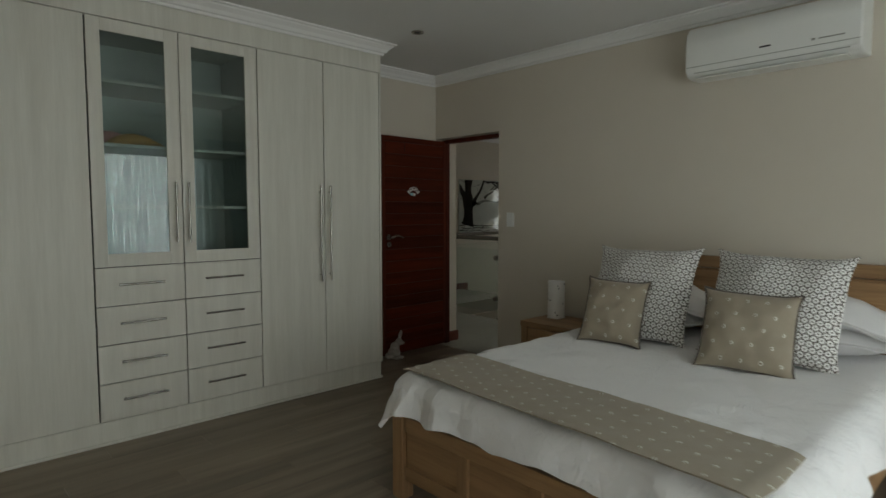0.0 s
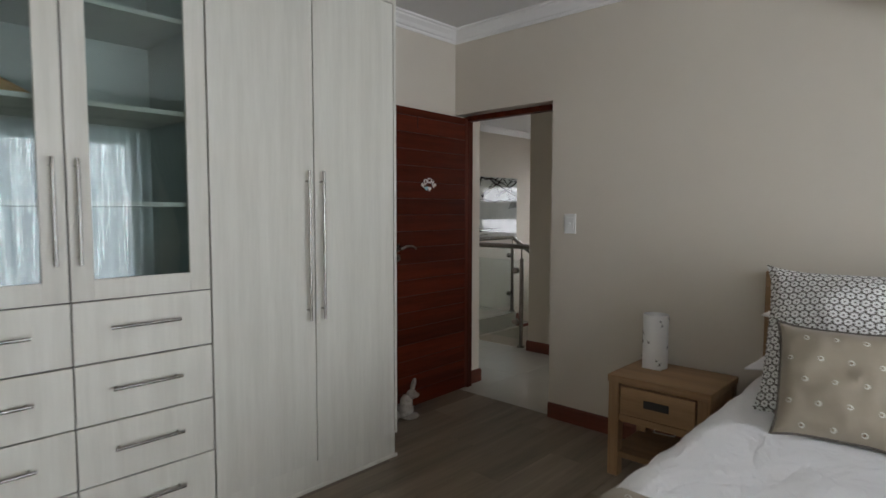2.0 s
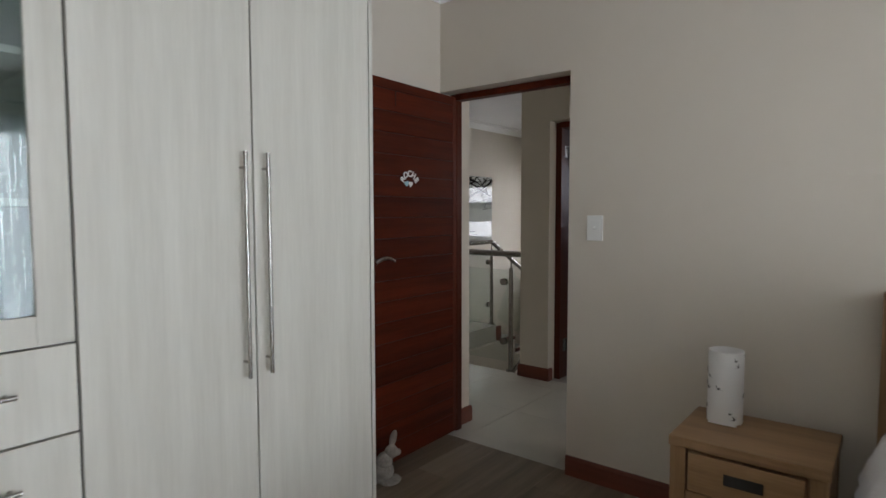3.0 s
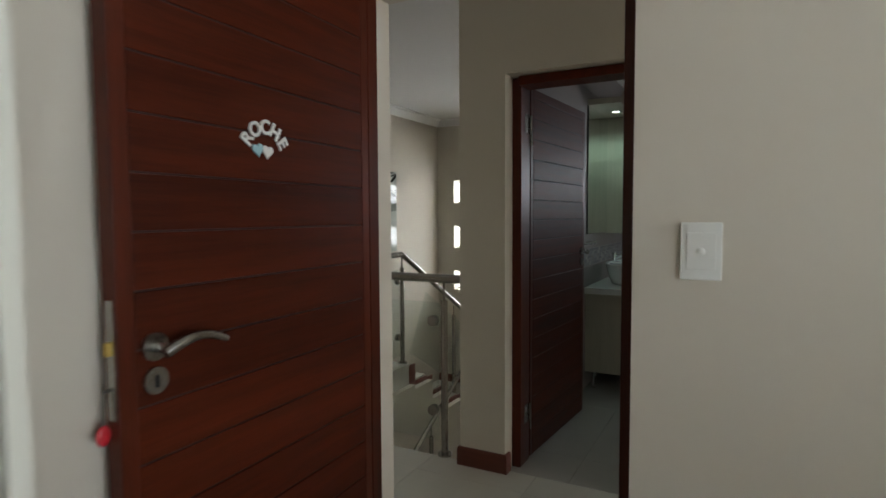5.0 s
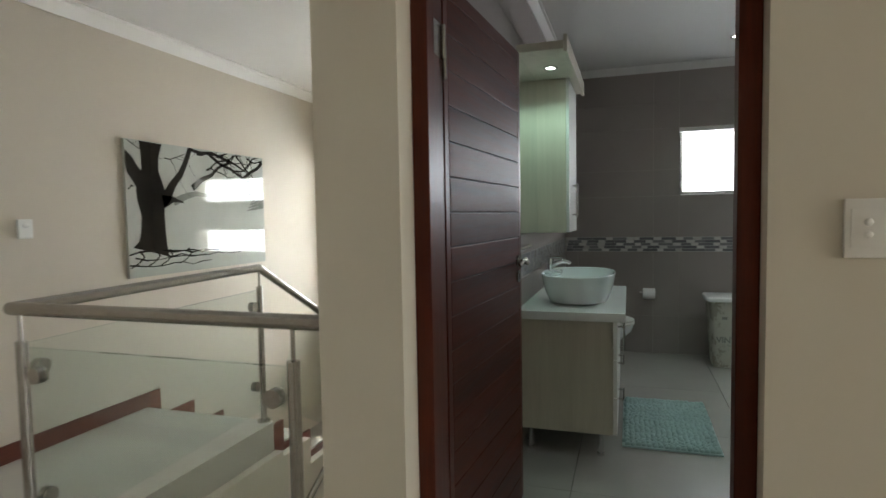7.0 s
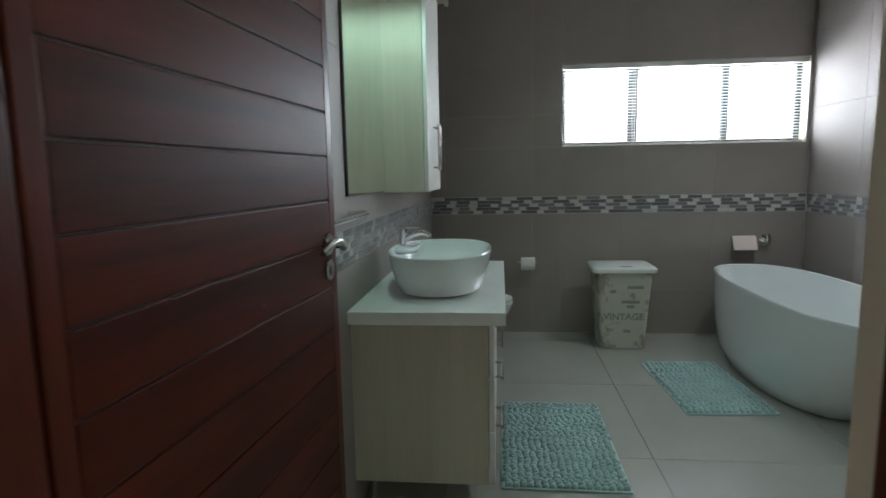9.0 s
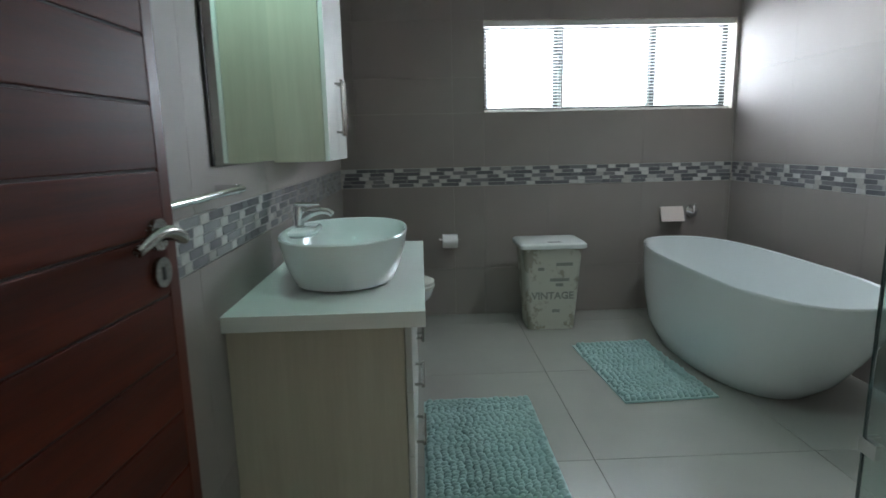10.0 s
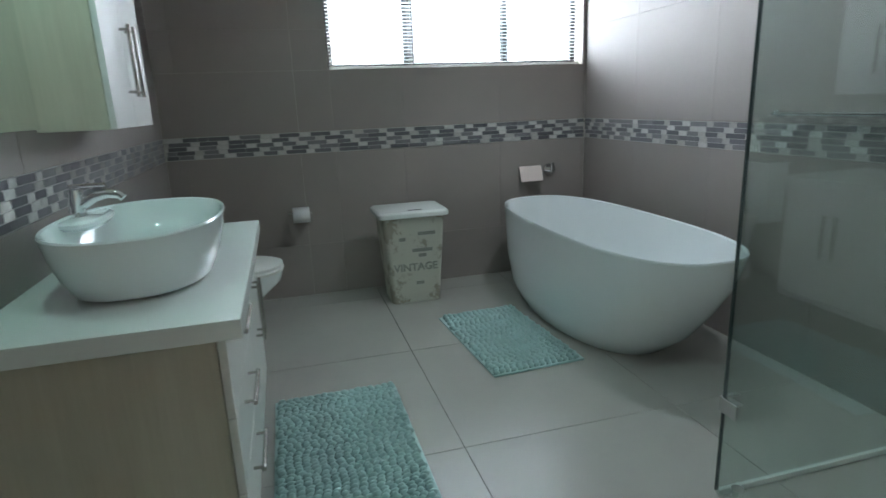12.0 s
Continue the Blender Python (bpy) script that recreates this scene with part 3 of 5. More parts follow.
G = 0.003
u = thing("wardrobe_unit", (-2.6, 0.5, 0.135), "pale wood wardrobe unit with glazed doors above eight drawers", "wardrobe", "wardrobe units")
carcass(u, -3.098, -2.115, (1.018, 1.372, 1.73, 2.09))
for (a, b), (g0, g1), hx in (((-3.097, -2.61), (-3.025, -2.69), -2.654), ((-2.61, -2.115), (-2.535, -2.197), -2.58)):
    bm = box((a + G, WY, 1.03), (g0, WY + 0.02, 2.42), 0.0015)
    bx(bm, (g1, WY, 1.03), (b - G, WY + 0.02, 2.42), 0.0015)
    bx(bm, (g0, WY, 1.03), (g1, WY + 0.02, 1.103), 0.0015)
    bx(bm, (g0, WY, 2.35), (g1, WY + 0.02, 2.42), 0.0015)
    dr = part("door", bm, M["wardrobe"], u)
    gp = part("glass_pane", box((g0 - 0.005, WY + 0.008, 1.098), (g1 + 0.005, WY + 0.012, 2.355)), M["cab_glass"], dr, "greenish glass pane")
    gp.visible_shadow = False
    bar_handle(dr, (hx, WY, 1.16), (hx, WY, 1.525), (0, -0.03, 0))
for a, b, h0, h1 in ((-3.097, -2.61, -2.982, -2.735), (-2.61, -2.115, -2.495, -2.25)):
    for z0, z1 in zip((0.14, 0.357, 0.58, 0.803), (0.357, 0.58, 0.803, 1.028)):
        dw = part("drawer", box((a + G, WY, z0 + G), (b - G, WY + 0.02, z1 - G), 0.0015), M["wardrobe"], u)
        zz = (z0 + z1) / 2 + 0.012
        bar_handle(dw, (h0, WY, zz), (h1, WY, zz), (0, -0.03, 0))
u = thing("wardrobe_unit", (-1.61, 0.5, 0.135), "pale wood two-door wardrobe unit with long steel handles", "wardrobe", "wardrobe units")
carcass(u, -2.113, -1.11)
for a, b, hx in ((-2.113, -1.612, -1.656), (-1.612, -1.113, -1.577)):
    dr = part("door", box((a + G, WY, 0.14), (b - G, WY + 0.02, 2.42), 0.0015), M["wardrobe"], u)
    bar_handle(dr, (hx, WY, 0.836), (hx, WY, 1.533), (0, -0.03, 0))
u = thing("wardrobe_unit", (-3.8, 0.5, 0.135), "pale wood plain-fronted wardrobe unit", "wardrobe", "wardrobe units")
carcass(u, -4.495, -3.1)
for a, b in ((-4.495, -3.8), (-3.8, -3.1)):
    part("door", box((a + G, WY, 0.14), (b - G, WY + 0.02, 2.42), 0.0015), M["wardrobe"], u)
w = thing("wardrobe_surround", (-2.8, 0.5, 0), "pale wood plinth and fascia round the built-in wardrobe", "wardrobe")
part("plinth", box((-4.49, WY + 0.013, 0.0), (-1.10, 0.82, 0.134), 0.001), M["wardrobe"], w)
part("floor_bead", box((-4.49, WY + 0.003, 0.0), (-1.088, WY + 0.0125, 0.018), 0.003), M["wardrobe"], w)
part("fascia", box((-4.49, WY + 0.002, 2.426), (-1.10, WY + 0.022, 2.60)), M["wardrobe"], w)
part("end_panel", box((-1.1095, WY + 0.001, 0.135), (-1.092, 0.828, 2.60), 0.001), M["wardrobe"], w)

# Dark strips behind the door and drawer gaps, standing in for their shade.
for x in (-3.0985, -2.61, -2.114, -1.612, -1.111):
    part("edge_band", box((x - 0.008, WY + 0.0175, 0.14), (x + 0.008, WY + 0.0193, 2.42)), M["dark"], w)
for z in (0.357, 0.58, 0.803, 1.029):
    part("edge_band", box((-3.09, WY + 0.0177, z - 0.006), (-2.12, WY + 0.0195, z + 0.006)), M["dark"], w)

cl = thing("folded_cloth", (-2.85, 0.55, 1.739), "pink and ochre cloth heaped on a wardrobe shelf", "cloth")
for k, (mt, dx, rz) in enumerate((("orange_cloth", 0.03, -0.25), ("pink_cloth", -0.05, 0.3))):
    rings = []
    for i in range(11):
        s = i / 10 - 0.5
        hh = 0.07 * (1 - (2 * s) ** 2) + 0.012 + 0.03 * k * (0.5 - s)
        rings.append([(-2.85 + dx + s * 0.3 + 0.05 * math.cos(a) * math.sin(rz), 0.5 + 0.09 * k + 0.05 * math.cos(a) + rz * s * 0.3, 1.74 + hh * 0.5 * (1 + math.sin(a))) for a in (2 * math.pi * j / 12 for j in range(12))])
    part("fold", loft(rings), M[mt], cl)

# ---- bed ----
bed = thing("bed", (-1.1, -2.13, 0), "acacia wood double bed with panelled headboard", "bed")
part("mattress", box((-2.13, -2.88, 0.3), (-0.09, -1.38, 0.52), 0.04), M["linen"], bed)
for x, y in ((-2.22, -1.32), (-2.22, -2.94)):
    part("leg", box((x, y - 0.045, 0), (x + 0.07, y + 0.025, 0.4), 0.005), M["oak_v"], bed)
fb = part("footboard", box((-2.21, -2.9, 0.33), (-2.165, -1.375, 0.4), 0.004), M["oak"], bed)
part("rail", box((-2.21, -2.9, 0.1), (-2.165, -1.375, 0.16), 0.004), M["oak"], fb)
part("panel", box((-2.197, -2.9, 0.158), (-2.178, -1.375, 0.332)), M["oak"], fb)
for y in (-1.75, -2.13, -2.52):
    part("upright", box((-2.212, y - 0.03, 0.16), (-2.163, y + 0.03, 0.33), 0.003), M["oak_v"], fb)
for y in (-1.36, -2.92):
    part("side_rail", box((-2.15, y - 0.018, 0.2), (-0.09, y + 0.018, 0.4), 0.004), M["oak"], bed)
hb = part("headboard", box((-0.07, -2.93, 0.4), (-0.045, -1.34, 0.98)), M["oak"], bed)
part("top_rail", box((-0.082, -2.985, 0.985), (-0.03, -1.265, 1.06), 0.006), M["oak"], hb)
for y in (-1.265, -2.985):
    s = -1 if y == -1.265 else 1
    part("stile", box((-0.08, min(y, y + s * 0.085), 0), (-0.032, max(y, y + s * 0.085), 0.986), 0.005), M["oak_v"], hb)
for z in (0.8, 0.6):
    part("slat", box((-0.078, -2.9, z), (-0.068, -1.35, z + 0.165), 0.003), M["oak"], hb)


def drape_sheet(x0, x1, y0, y1, top, r, drop, nx, ny, wave, seed, thick, lumps=0.006, lo=(1, 1, 1, 1), skew=0.0):
    """Cloth over a bed: flat on the core rectangle, rolling down past its edges. lo: which of x0, x1, y0, y1 hang."""
    bm = bmesh.new()
    vs = []
    ext = [drop if k else 0.0 for k in lo]
    for i in range(nx + 1):
        row = []
        for j in range(ny + 1):
            gx = x0 - ext[0] + (x1 + ext[1] - x0 + ext[0]) * i / nx
            gy = y0 - ext[2] + (y1 + ext[3] - y0 + ext[2]) * j / ny
            c = Vector((min(max(gx, x0), x1), min(max(gy, y0), y1), 0))
            o = Vector((gx, gy, 0)) - c
            s = o.length
            z = top + lumps * (noise.noise((gx * 3 + seed, gy * 3, 1)) + 0.5 * noise.noise((gx * 9, gy * 9 + seed, 2)))
            z += 0.5 * lumps * abs(noise.noise((gx * 5 + 3 * gy, gy * 2 - seed, 5)))
            p = Vector((c.x, c.y, z))
            if s > 1e-6:
                d = o / s
                s *= 1 + 0.1 * noise.noise((gx * 2.3, gy * 2.3, seed)) + 0.05 * noise.noise((gx * 8, gy * 8, seed))
                a = min(s / r, math.pi / 2)
                down = max(0.0, s - r * math.pi / 2)
                per = gx * d.y * 1.0 - gy * d.x * 1.0
                rip = wave * min(1.0, s / drop) * (0.55 * math.sin(per * 17 + 5 * noise.noise((gx * 2, gy * 2, 7))) + 1.1 * noise.noise((gx * 9, gy * 9, seed + 4)) + 0.15 * math.sin(per * 63 + 5 * noise.noise((gx * 4, gy * 4, 3))) * noise.noise((gx * 5, gy * 5, 11)))
                p += d * (r * math.sin(a) + rip + down * 0.4)
                p.z -= r * (1 - math.cos(a)) + down
            p.x += skew * (p.y - y1)
            row.append(bm.verts.new(p))
        vs.append(row)
    for i in range(nx):
        for j in range(ny):
            bm.faces.new((vs[i][j], vs[i + 1][j], vs[i + 1][j + 1], vs[i][j + 1]))
    uv = bm.loops.layers.uv.new("UVMap")
    for f in bm.faces:
        for l in f.loops:
            l[uv].uv = (l.vert.co.x, l.vert.co.y + (l.vert.co.z if abs(l.vert.normal.y) > 2 else 0))
    bmesh.ops.recalc_face_normals(bm, faces=bm.faces)
    if vs[nx // 2][ny // 2].normal.z < 0:
        bmesh.ops.reverse_faces(bm, faces=bm.faces)
    bm.normal_update()
    bmesh.ops.solidify(bm, geom=bm.faces, thickness=thick)
    return bm


single("duvet", drape_sheet(-2.12, -0.12, -2.87, -1.37, 0.6, 0.11, 0.24, 170, 150, 0.02, 3, 0.02, 0.013, (1, 0, 1, 1)), M["duvet"], "white cotton duvet draped over the bed", "duvet", smooth=True)
single("bed_runner", drape_sheet(-2.175, -1.765, -2.85, -1.37, 0.618, 0.11, 0.055, 24, 110, 0.004, 8, 0.006, 0.006, (0, 0, 1, 1), 0.075), M["dots"], "taupe dotted bed runner across the duvet", "bed runner", smooth=True)


def pillow(name, w, h, t, m, material, label, category, group="", ears=0.07, flange=0.0, piping=None):
    """A stuffed cushion: bulging faces, sides drawn in, pointed corners; lies in x (width), y (height), z."""
    bm = bmesh.new()
    k = 22
    uv = bm.loops.layers.uv.new("UVMap")
    rows = {}
    for side in (1, -1):
        for i in range(k + 1):
            for j in range(k + 1):
                a, b = 2 * i / k - 1, 2 * j / k - 1
                edge = i in (0, k) or j in (0, k)
                if edge and side == -1:
                    rows[side, i, j] = rows[1, i, j]
                    continue
                x = a * w / 2 * (1 - ears * (1 - abs(b) ** 4) * abs(a))
                y = b * h / 2 * (1 - ears * (1 - abs(a) ** 4) * abs(b))
                z = t / 2 * (max(0, 1 - abs(a) ** 2.6) ** 0.6) * (max(0, 1 - abs(b) ** 2.6) ** 0.6)
                z *= 1 + 0.16 * noise.noise((a * 2 + w * 9, b * 2 + t * 30, side))
                z += 0.012 * t / 0.16 * noise.noise((a * 5, b * 5 + w * 7, side * 3)) * (0 if edge else 1)
                rows[side, i, j] = bm.verts.new((x, y, side * z))
    for side in (1, -1):
        for i in range(k):
            for j in range(k):
                q = [rows[side, i, j], rows[side, i + 1, j], rows[side, i + 1, j + 1], rows[side, i, j + 1]]
                f = bm.faces.new(q if side == 1 else q[::-1])
                for l in f.loops:
                    l[uv].uv = (l.vert.co.x, l.vert.co.y)
    ob = thing(name, (0, 0, 0), label, category, group)
    part("cover", bm, material, ob, smooth=True)
    ring = [(w / 2 * a * (1 - ears * (1 - abs(b) ** 4) * abs(a)), h / 2 * b * (1 - ears * (1 - abs(a) ** 4) * abs(b))) for a, b in
            [(-1 + 2 * i / k, -1) for i in range(k)] + [(1, -1 + 2 * i / k) for i in range(k)] + [(1 - 2 * i / k, 1) for i in range(k)] + [(-1, 1 - 2 * i / k) for i in range(k)]]
    if flange:
        sc = lambda p, f: (p[0] * (1 + f / (w / 2)), p[1] * (1 + f / (h / 2)))
        rings = [[(*sc(p, -0.012), 0.003) for p in ring], [(*sc(p, flange), 0.004 + 0.02 * noise.noise((p[0] * 9, p[1] * 9, w))) for p in ring],
                 [(*sc(p, flange), -0.002 + 0.02 * noise.noise((p[0] * 9, p[1] * 9, w))) for p in ring], [(*sc(p, -0.012), -0.003) for p in ring]]
        part("flange", loft(rings, False, False), material, ob, smooth=True)
    if piping:
        part("piping", tube([(x, y, 0) for x, y in ring + ring[:1]], 0.0055, 8), piping, ob)
    ob.matrix_basis = m
    return ob


def lean(x, y, z, back, yaw=0, roll=0):
    """Stands a cushion facing -x, leaning back by degrees."""
    return pose(x, y, z, 0, 0, -90 + yaw) @ pose(0, 0, 0, 90 - back, 0, 0) @ pose(0, 0, 0, 0, 0, roll)


for y, n0 in ((-1.68, 0), (-2.58, 1)):
    pillow("pillow", 0.62, 0.42, 0.17, pose(-0.33, y, 0.7, 0, 0, 90 + 2 * n0), M["linen"], "white flanged pillow lying at the headboard", "pillow", "bed pillows", 0.03, 0.05)
    pillow("pillow", 0.6, 0.42, 0.16, pose(-0.28, y - 0.02, 0.83, 0, -16, 91 - 3 * n0), M["linen"], "white flanged pillow lying on another pillow", "pillow", "bed pillows", 0.03, 0.05)
pillow("cushion", 0.65, 0.62, 0.22, lean(-0.67, -1.715, 0.862, 28, 3, 1), M["daisy"], "large taupe and white daisy-print cushion", "cushion", "patterned cushions", 0.1)
pillow("cushion", 0.66, 0.62, 0.22, lean(-0.65, -2.43, 0.862, 28, 2, -1), M["daisy"], "large taupe and white daisy-print cushion", "cushion", "patterned cushions", 0.1)
pillow("cushion", 0.36, 0.4, 0.17, lean(-0.915, -1.685, 0.775, 26, 14, -2), M["dots"], "small taupe dotted cushion with piped edge", "cushion", "dotted cushions", 0.1, 0, M["piping"])
pillow("cushion", 0.43, 0.42, 0.15, lean(-0.945, -2.41, 0.775, 28, 13, -2), M["dots"], "small taupe dotted cushion with piped edge", "cushion", "dotted cushions", 0.1, 0, M["piping"])

# ---- nightstand and lamp ----
ns = thing("nightstand", (-0.29, -0.91, 0), "acacia wood nightstand with one drawer", "nightstand")
part("top", box((-0.495, -1.165, 0.485), (-0.09, -0.66, 0.522), 0.004), M["oak"], ns)
for x in (-0.49, -0.15):
    for y in (-0.665, -1.16):
        s = -1 if y == -0.665 else 1
        part("leg", box((x, min(y, y + s * 0.055), 0), (x + 0.055, max(y, y + s * 0.055), 0.486), 0.004), M["oak_v"], ns)
part("lower_shelf", box((-0.48, -1.15, 0.1), (-0.1, -0.675, 0.13), 0.003), M["oak"], ns)
part("drawer_box", box((-0.46, -1.104, 0.3), (-0.11, -0.721, 0.48)), M["oak"], ns)
part("under_rail", box((-0.485, -1.104, 0.29), (-0.46, -0.721, 0.325), 0.002), M["oak"], ns)
for y in (-0.668, -1.142):
    part("side_panel", box((-0.44, y - 0.015, 0.28), (-0.15, y, 0.486)), M["oak"], ns)
dw = part("drawer", box((-0.492, -1.095, 0.33), (-0.462, -0.73, 0.472), 0.003), M["oak"], ns)
part("handle", box((-0.4945, -0.975, 0.385), (-0.485, -0.85, 0.425), 0.002), M["dark"], dw, "dark recessed metal handle")
single("cable", tube([(-0.2, -0.86, 0.29), (-0.3, -0.84, 0.25), (-0.38, -0.86, 0.235), (-0.36, -0.95, 0.232), (-0.25, -0.98, 0.25), (-0.14, -0.95, 0.285), (-0.14, -0.9, 0.297)], 0.003, 8), M["white"], "thin white cable looping under the nightstand drawer", "cable")

lamp = thing("table_lamp", (-0.22, -0.79, 0.522), "white paper cylinder lamp with dark bird cut-outs", "lamp")
rings = []
for r, z in ((0.064, 0.528), (0.064, 0.6), (0.0635, 0.7), (0.064, 0.808), (0.062, 0.808), (0.062, 0.7), (0.062, 0.528)):
    rings.append([(-0.22 + r * math.cos(a), -0.79 + r * math.sin(a), z) for a in (2 * math.pi * j / 40 for j in range(40))])
sh = part("shade", loft(rings, False, False), M["shade"], lamp)
part("base", box((-0.27, -0.84, 0.522), (-0.17, -0.74, 0.53), 0.003), M["white"], lamp)
rnd = random.Random(5)
for i in range(26):
    a, z, t, w = rnd.uniform(0, 6.28), 0.55 + 0.24 * ((i * 0.618) % 1), rnd.uniform(-1.2, 1.2), rnd.uniform(0.012, 0.018)
    pts = [(-w, 0.5 * w), (0, -0.2 * w), (w, 0.6 * w), (0.25 * w, 0.1 * w), (0.1 * w, 0.9 * w), (-0.2 * w, 0.15 * w)]
    pts = [(p * math.cos(t) - q * math.sin(t), p * math.sin(t) + q * math.cos(t)) for p, q in pts]
    ringp = [[(-0.22 + rr * math.cos(a + p / 0.064), -0.79 + rr * math.sin(a + p / 0.064), z + q) for p, q in pts] for rr in (0.0638, 0.0652)]
    part("bird", loft(ringp), M["bird"], sh)

# ---- air conditioner ----
ac = thing("air_conditioner", (-0.1, -2.2, 2.17), "white split air conditioner mounted high on the wall", "air conditioner")
prof = [(0.0, 2.495), (-0.13, 2.5), (-0.185, 2.487), (-0.213, 2.455), (-0.222, 2.38), (-0.222, 2.27), (-0.213, 2.215), (-0.19, 2.195), (-0.15, 2.18), (0.0, 2.185)]
rings = []
for y, k in ((-1.745, 0.955), (-1.752, 0.99), (-1.765, 1.0), (-2.645, 1.0), (-2.658, 0.99), (-2.665, 0.955)):
    rings.append([(x * k, y, 2.32 + (z - 2.32) * k) for x, z in prof])
body = part("body", loft(rings), M["white"], ac)
part("seam", box((-0.2235, -2.655, 2.243), (-0.2205, -1.758, 2.246)), M["print_grey"], ac)
part("vent_flap", box((-0.2, -2.6, 2.172), (-0.12, -1.8, 2.181), 0.003, None), M["white"], ac)
part("vent_slot", box((-0.2115, -2.61, 2.207), (-0.2035, -1.80, 2.2095)), M["print_grey"], ac)
part("maker_mark", box((-0.2245, -2.235, 2.285), (-0.2215, -2.175, 2.294)), M["dark"], ac)
part("rating_mark", box((-0.2245, -2.59, 2.275), (-0.2215, -2.47, 2.281)), M["print_grey"], ac)
part("rating_badge", box((-0.2245, -2.455, 2.272), (-0.2215, -2.437, 2.284)), M["print_grey"], ac)

# ---- small bedroom things ----


def switch(x, out, y0, y1, z0, z1, keys, label):
    s = thing("light_switch", (x, (y0 + y1) / 2, z0), label, "switch")
    part("plate", box((x, y0, z0), (x + out * 0.009, y1, z1), 0.003), M["white"], s)
    part("inset", box((x + out * 0.008, y0 + 0.012, z0 + 0.022), (x + out * 0.0115, y1 - 0.012, z1 - 0.022), 0.001), M["white"], s)
    for k in range(keys):
        zc = (z0 + z1) / 2 + (k - (keys - 1) / 2) * 0.026
        part("key", ball(bmesh.new(), (x + out * 0.011, (y0 + y1) / 2, zc), (0.006, 0.009, 0.008)), M["white"], s)


switch(0.0, -1, -0.182, -0.101, 1.209, 1.332, 1, "white wall light switch beside the bedroom door")
switch(1.39, -1, -0.245, -0.158, 1.207, 1.333, 2, "white double light switch beside the bathroom door")

st = bmesh.new()
for c, r in (((-0.67, 0.66, 0.06), (0.06, 0.05, 0.06)), ((-0.665, 0.655, 0.11), (0.045, 0.04, 0.05)), ((-0.63, 0.64, 0.155), (0.036, 0.032, 0.034)), ((-0.605, 0.63, 0.145), (0.03, 0.02, 0.018)),
             ((-0.65, 0.63, 0.02), (0.06, 0.05, 0.02)), ((-0.72, 0.68, 0.035), (0.03, 0.03, 0.03))):
    ball(st, c, r)
for dx, dy in ((0.0, 0.0),):
    ball(st, (-0.608 + dx, 0.648 + dy, 0.212), (0.014, 0.02, 0.046), pose(0, 0, 0, 8, 14, 0))
single("animal_doorstop", st, M["stone"], "small weathered stone animal figure holding the door", "ornament", smooth=True)

dl = thing("downlight", (-1.09, -0.17, ZC), "round recessed ceiling downlight, switched off", "downlight")
rg = [[(-1.09 + r * math.cos(a), -0.17 + r * math.sin(a), z) for a in (2 * math.pi * j / 28 for j in range(28))] for r, z in ((0.045, ZC + 0.001), (0.045, ZC - 0.006), (0.03, ZC - 0.006), (0.027, ZC - 0.002))]
part("trim_ring", loft(rg, False, True), M["steel"], dl)
part("bulb", rod((-1.09, -0.17, ZC - 0.001), (-1.09, -0.17, ZC - 0.005), 0.02, seg=20), M["dark"], dl)

# window with curtains, behind the walker
wdw = tagged(new("window_1"), "wide bedroom window with white frame", "window", kind="structure")
for a, b in (((-4.1, 0.06), (-4.05, 2.15)), ((-0.75, 0.06), (-0.7, 2.15)), ((-2.43, 0.06), (-2.37, 2.15)), ((-4.05, 0.06), (-0.75, 0.11)), ((-4.05, 2.1), (-0.75, 2.15))):
    part("window_frame", box((a[0], -4.72, a[1]), (b[0], -4.67, b[1]), 0.002), M["white"], wdw)
for a, b in ((-4.05, -2.43), (-2.37, -0.75)):
    part("pane", box((a, -4.7, 0.11), (b, -4.694, 2.1)), M["pane"], wdw).visible_shadow = False


def curtain(x0, x1, y, z0, z1, folds, depth, narrow=0.0):
    bm = bmesh.new()
    k, rowsn = folds * 10, 14
    vs = []
    for r in range(rowsn + 1):
        f = r / rowsn
        s = min(1.0, f / 0.6)
        pull = narrow * (s * s * (3 - 2 * s) - 0.5 * max(0.0, f - 0.6))
        vs.append([bm.verts.new((x1 + (x0 - x1) * (i / k) * (1 - pull), y + depth * math.sin(i / k * folds * 2 * math.pi + 0.4 * math.sin(3 * f)) * (0.6 + 0.4 * f), z1 + (z0 - z1) * f)) for i in range(k + 1)])
    for r in range(rowsn):
        for i in range(k):
            bm.faces.new((vs[r][i], vs[r][i + 1], vs[r + 1][i + 1], vs[r + 1][i]))
    return bm


single("sheer_curtain", curtain(-4.2, -0.5, -4.5, 0.02, 2.25, 34, 0.035), M["sheer"], "white sheer curtain hanging before the window", "curtain", smooth=True)
single("drape_curtain", curtain(-0.68, -0.08, -4.4, 0.02, 2.35, 8, 0.03, 0.62), M["drape"], "blue-grey drape tied back beside the window", "curtain", smooth=True)
cr = thing("curtain_rod", (-1.95, -4.44, 2.36), "steel curtain rod above the window", "curtain rod")
part("bar", rod((-4.3, -4.44, 2.36), (-0.1, -4.44, 2.36), 0.012), M["steel"], cr)
for x in (-4.2, -0.2):
    part("bracket", rod((x, -4.6, 2.36), (x, -4.44, 2.36), 0.01, seg=12), M["steel"], cr)

# ---- stairwell ----
TR, RI = 0.33, 0.188


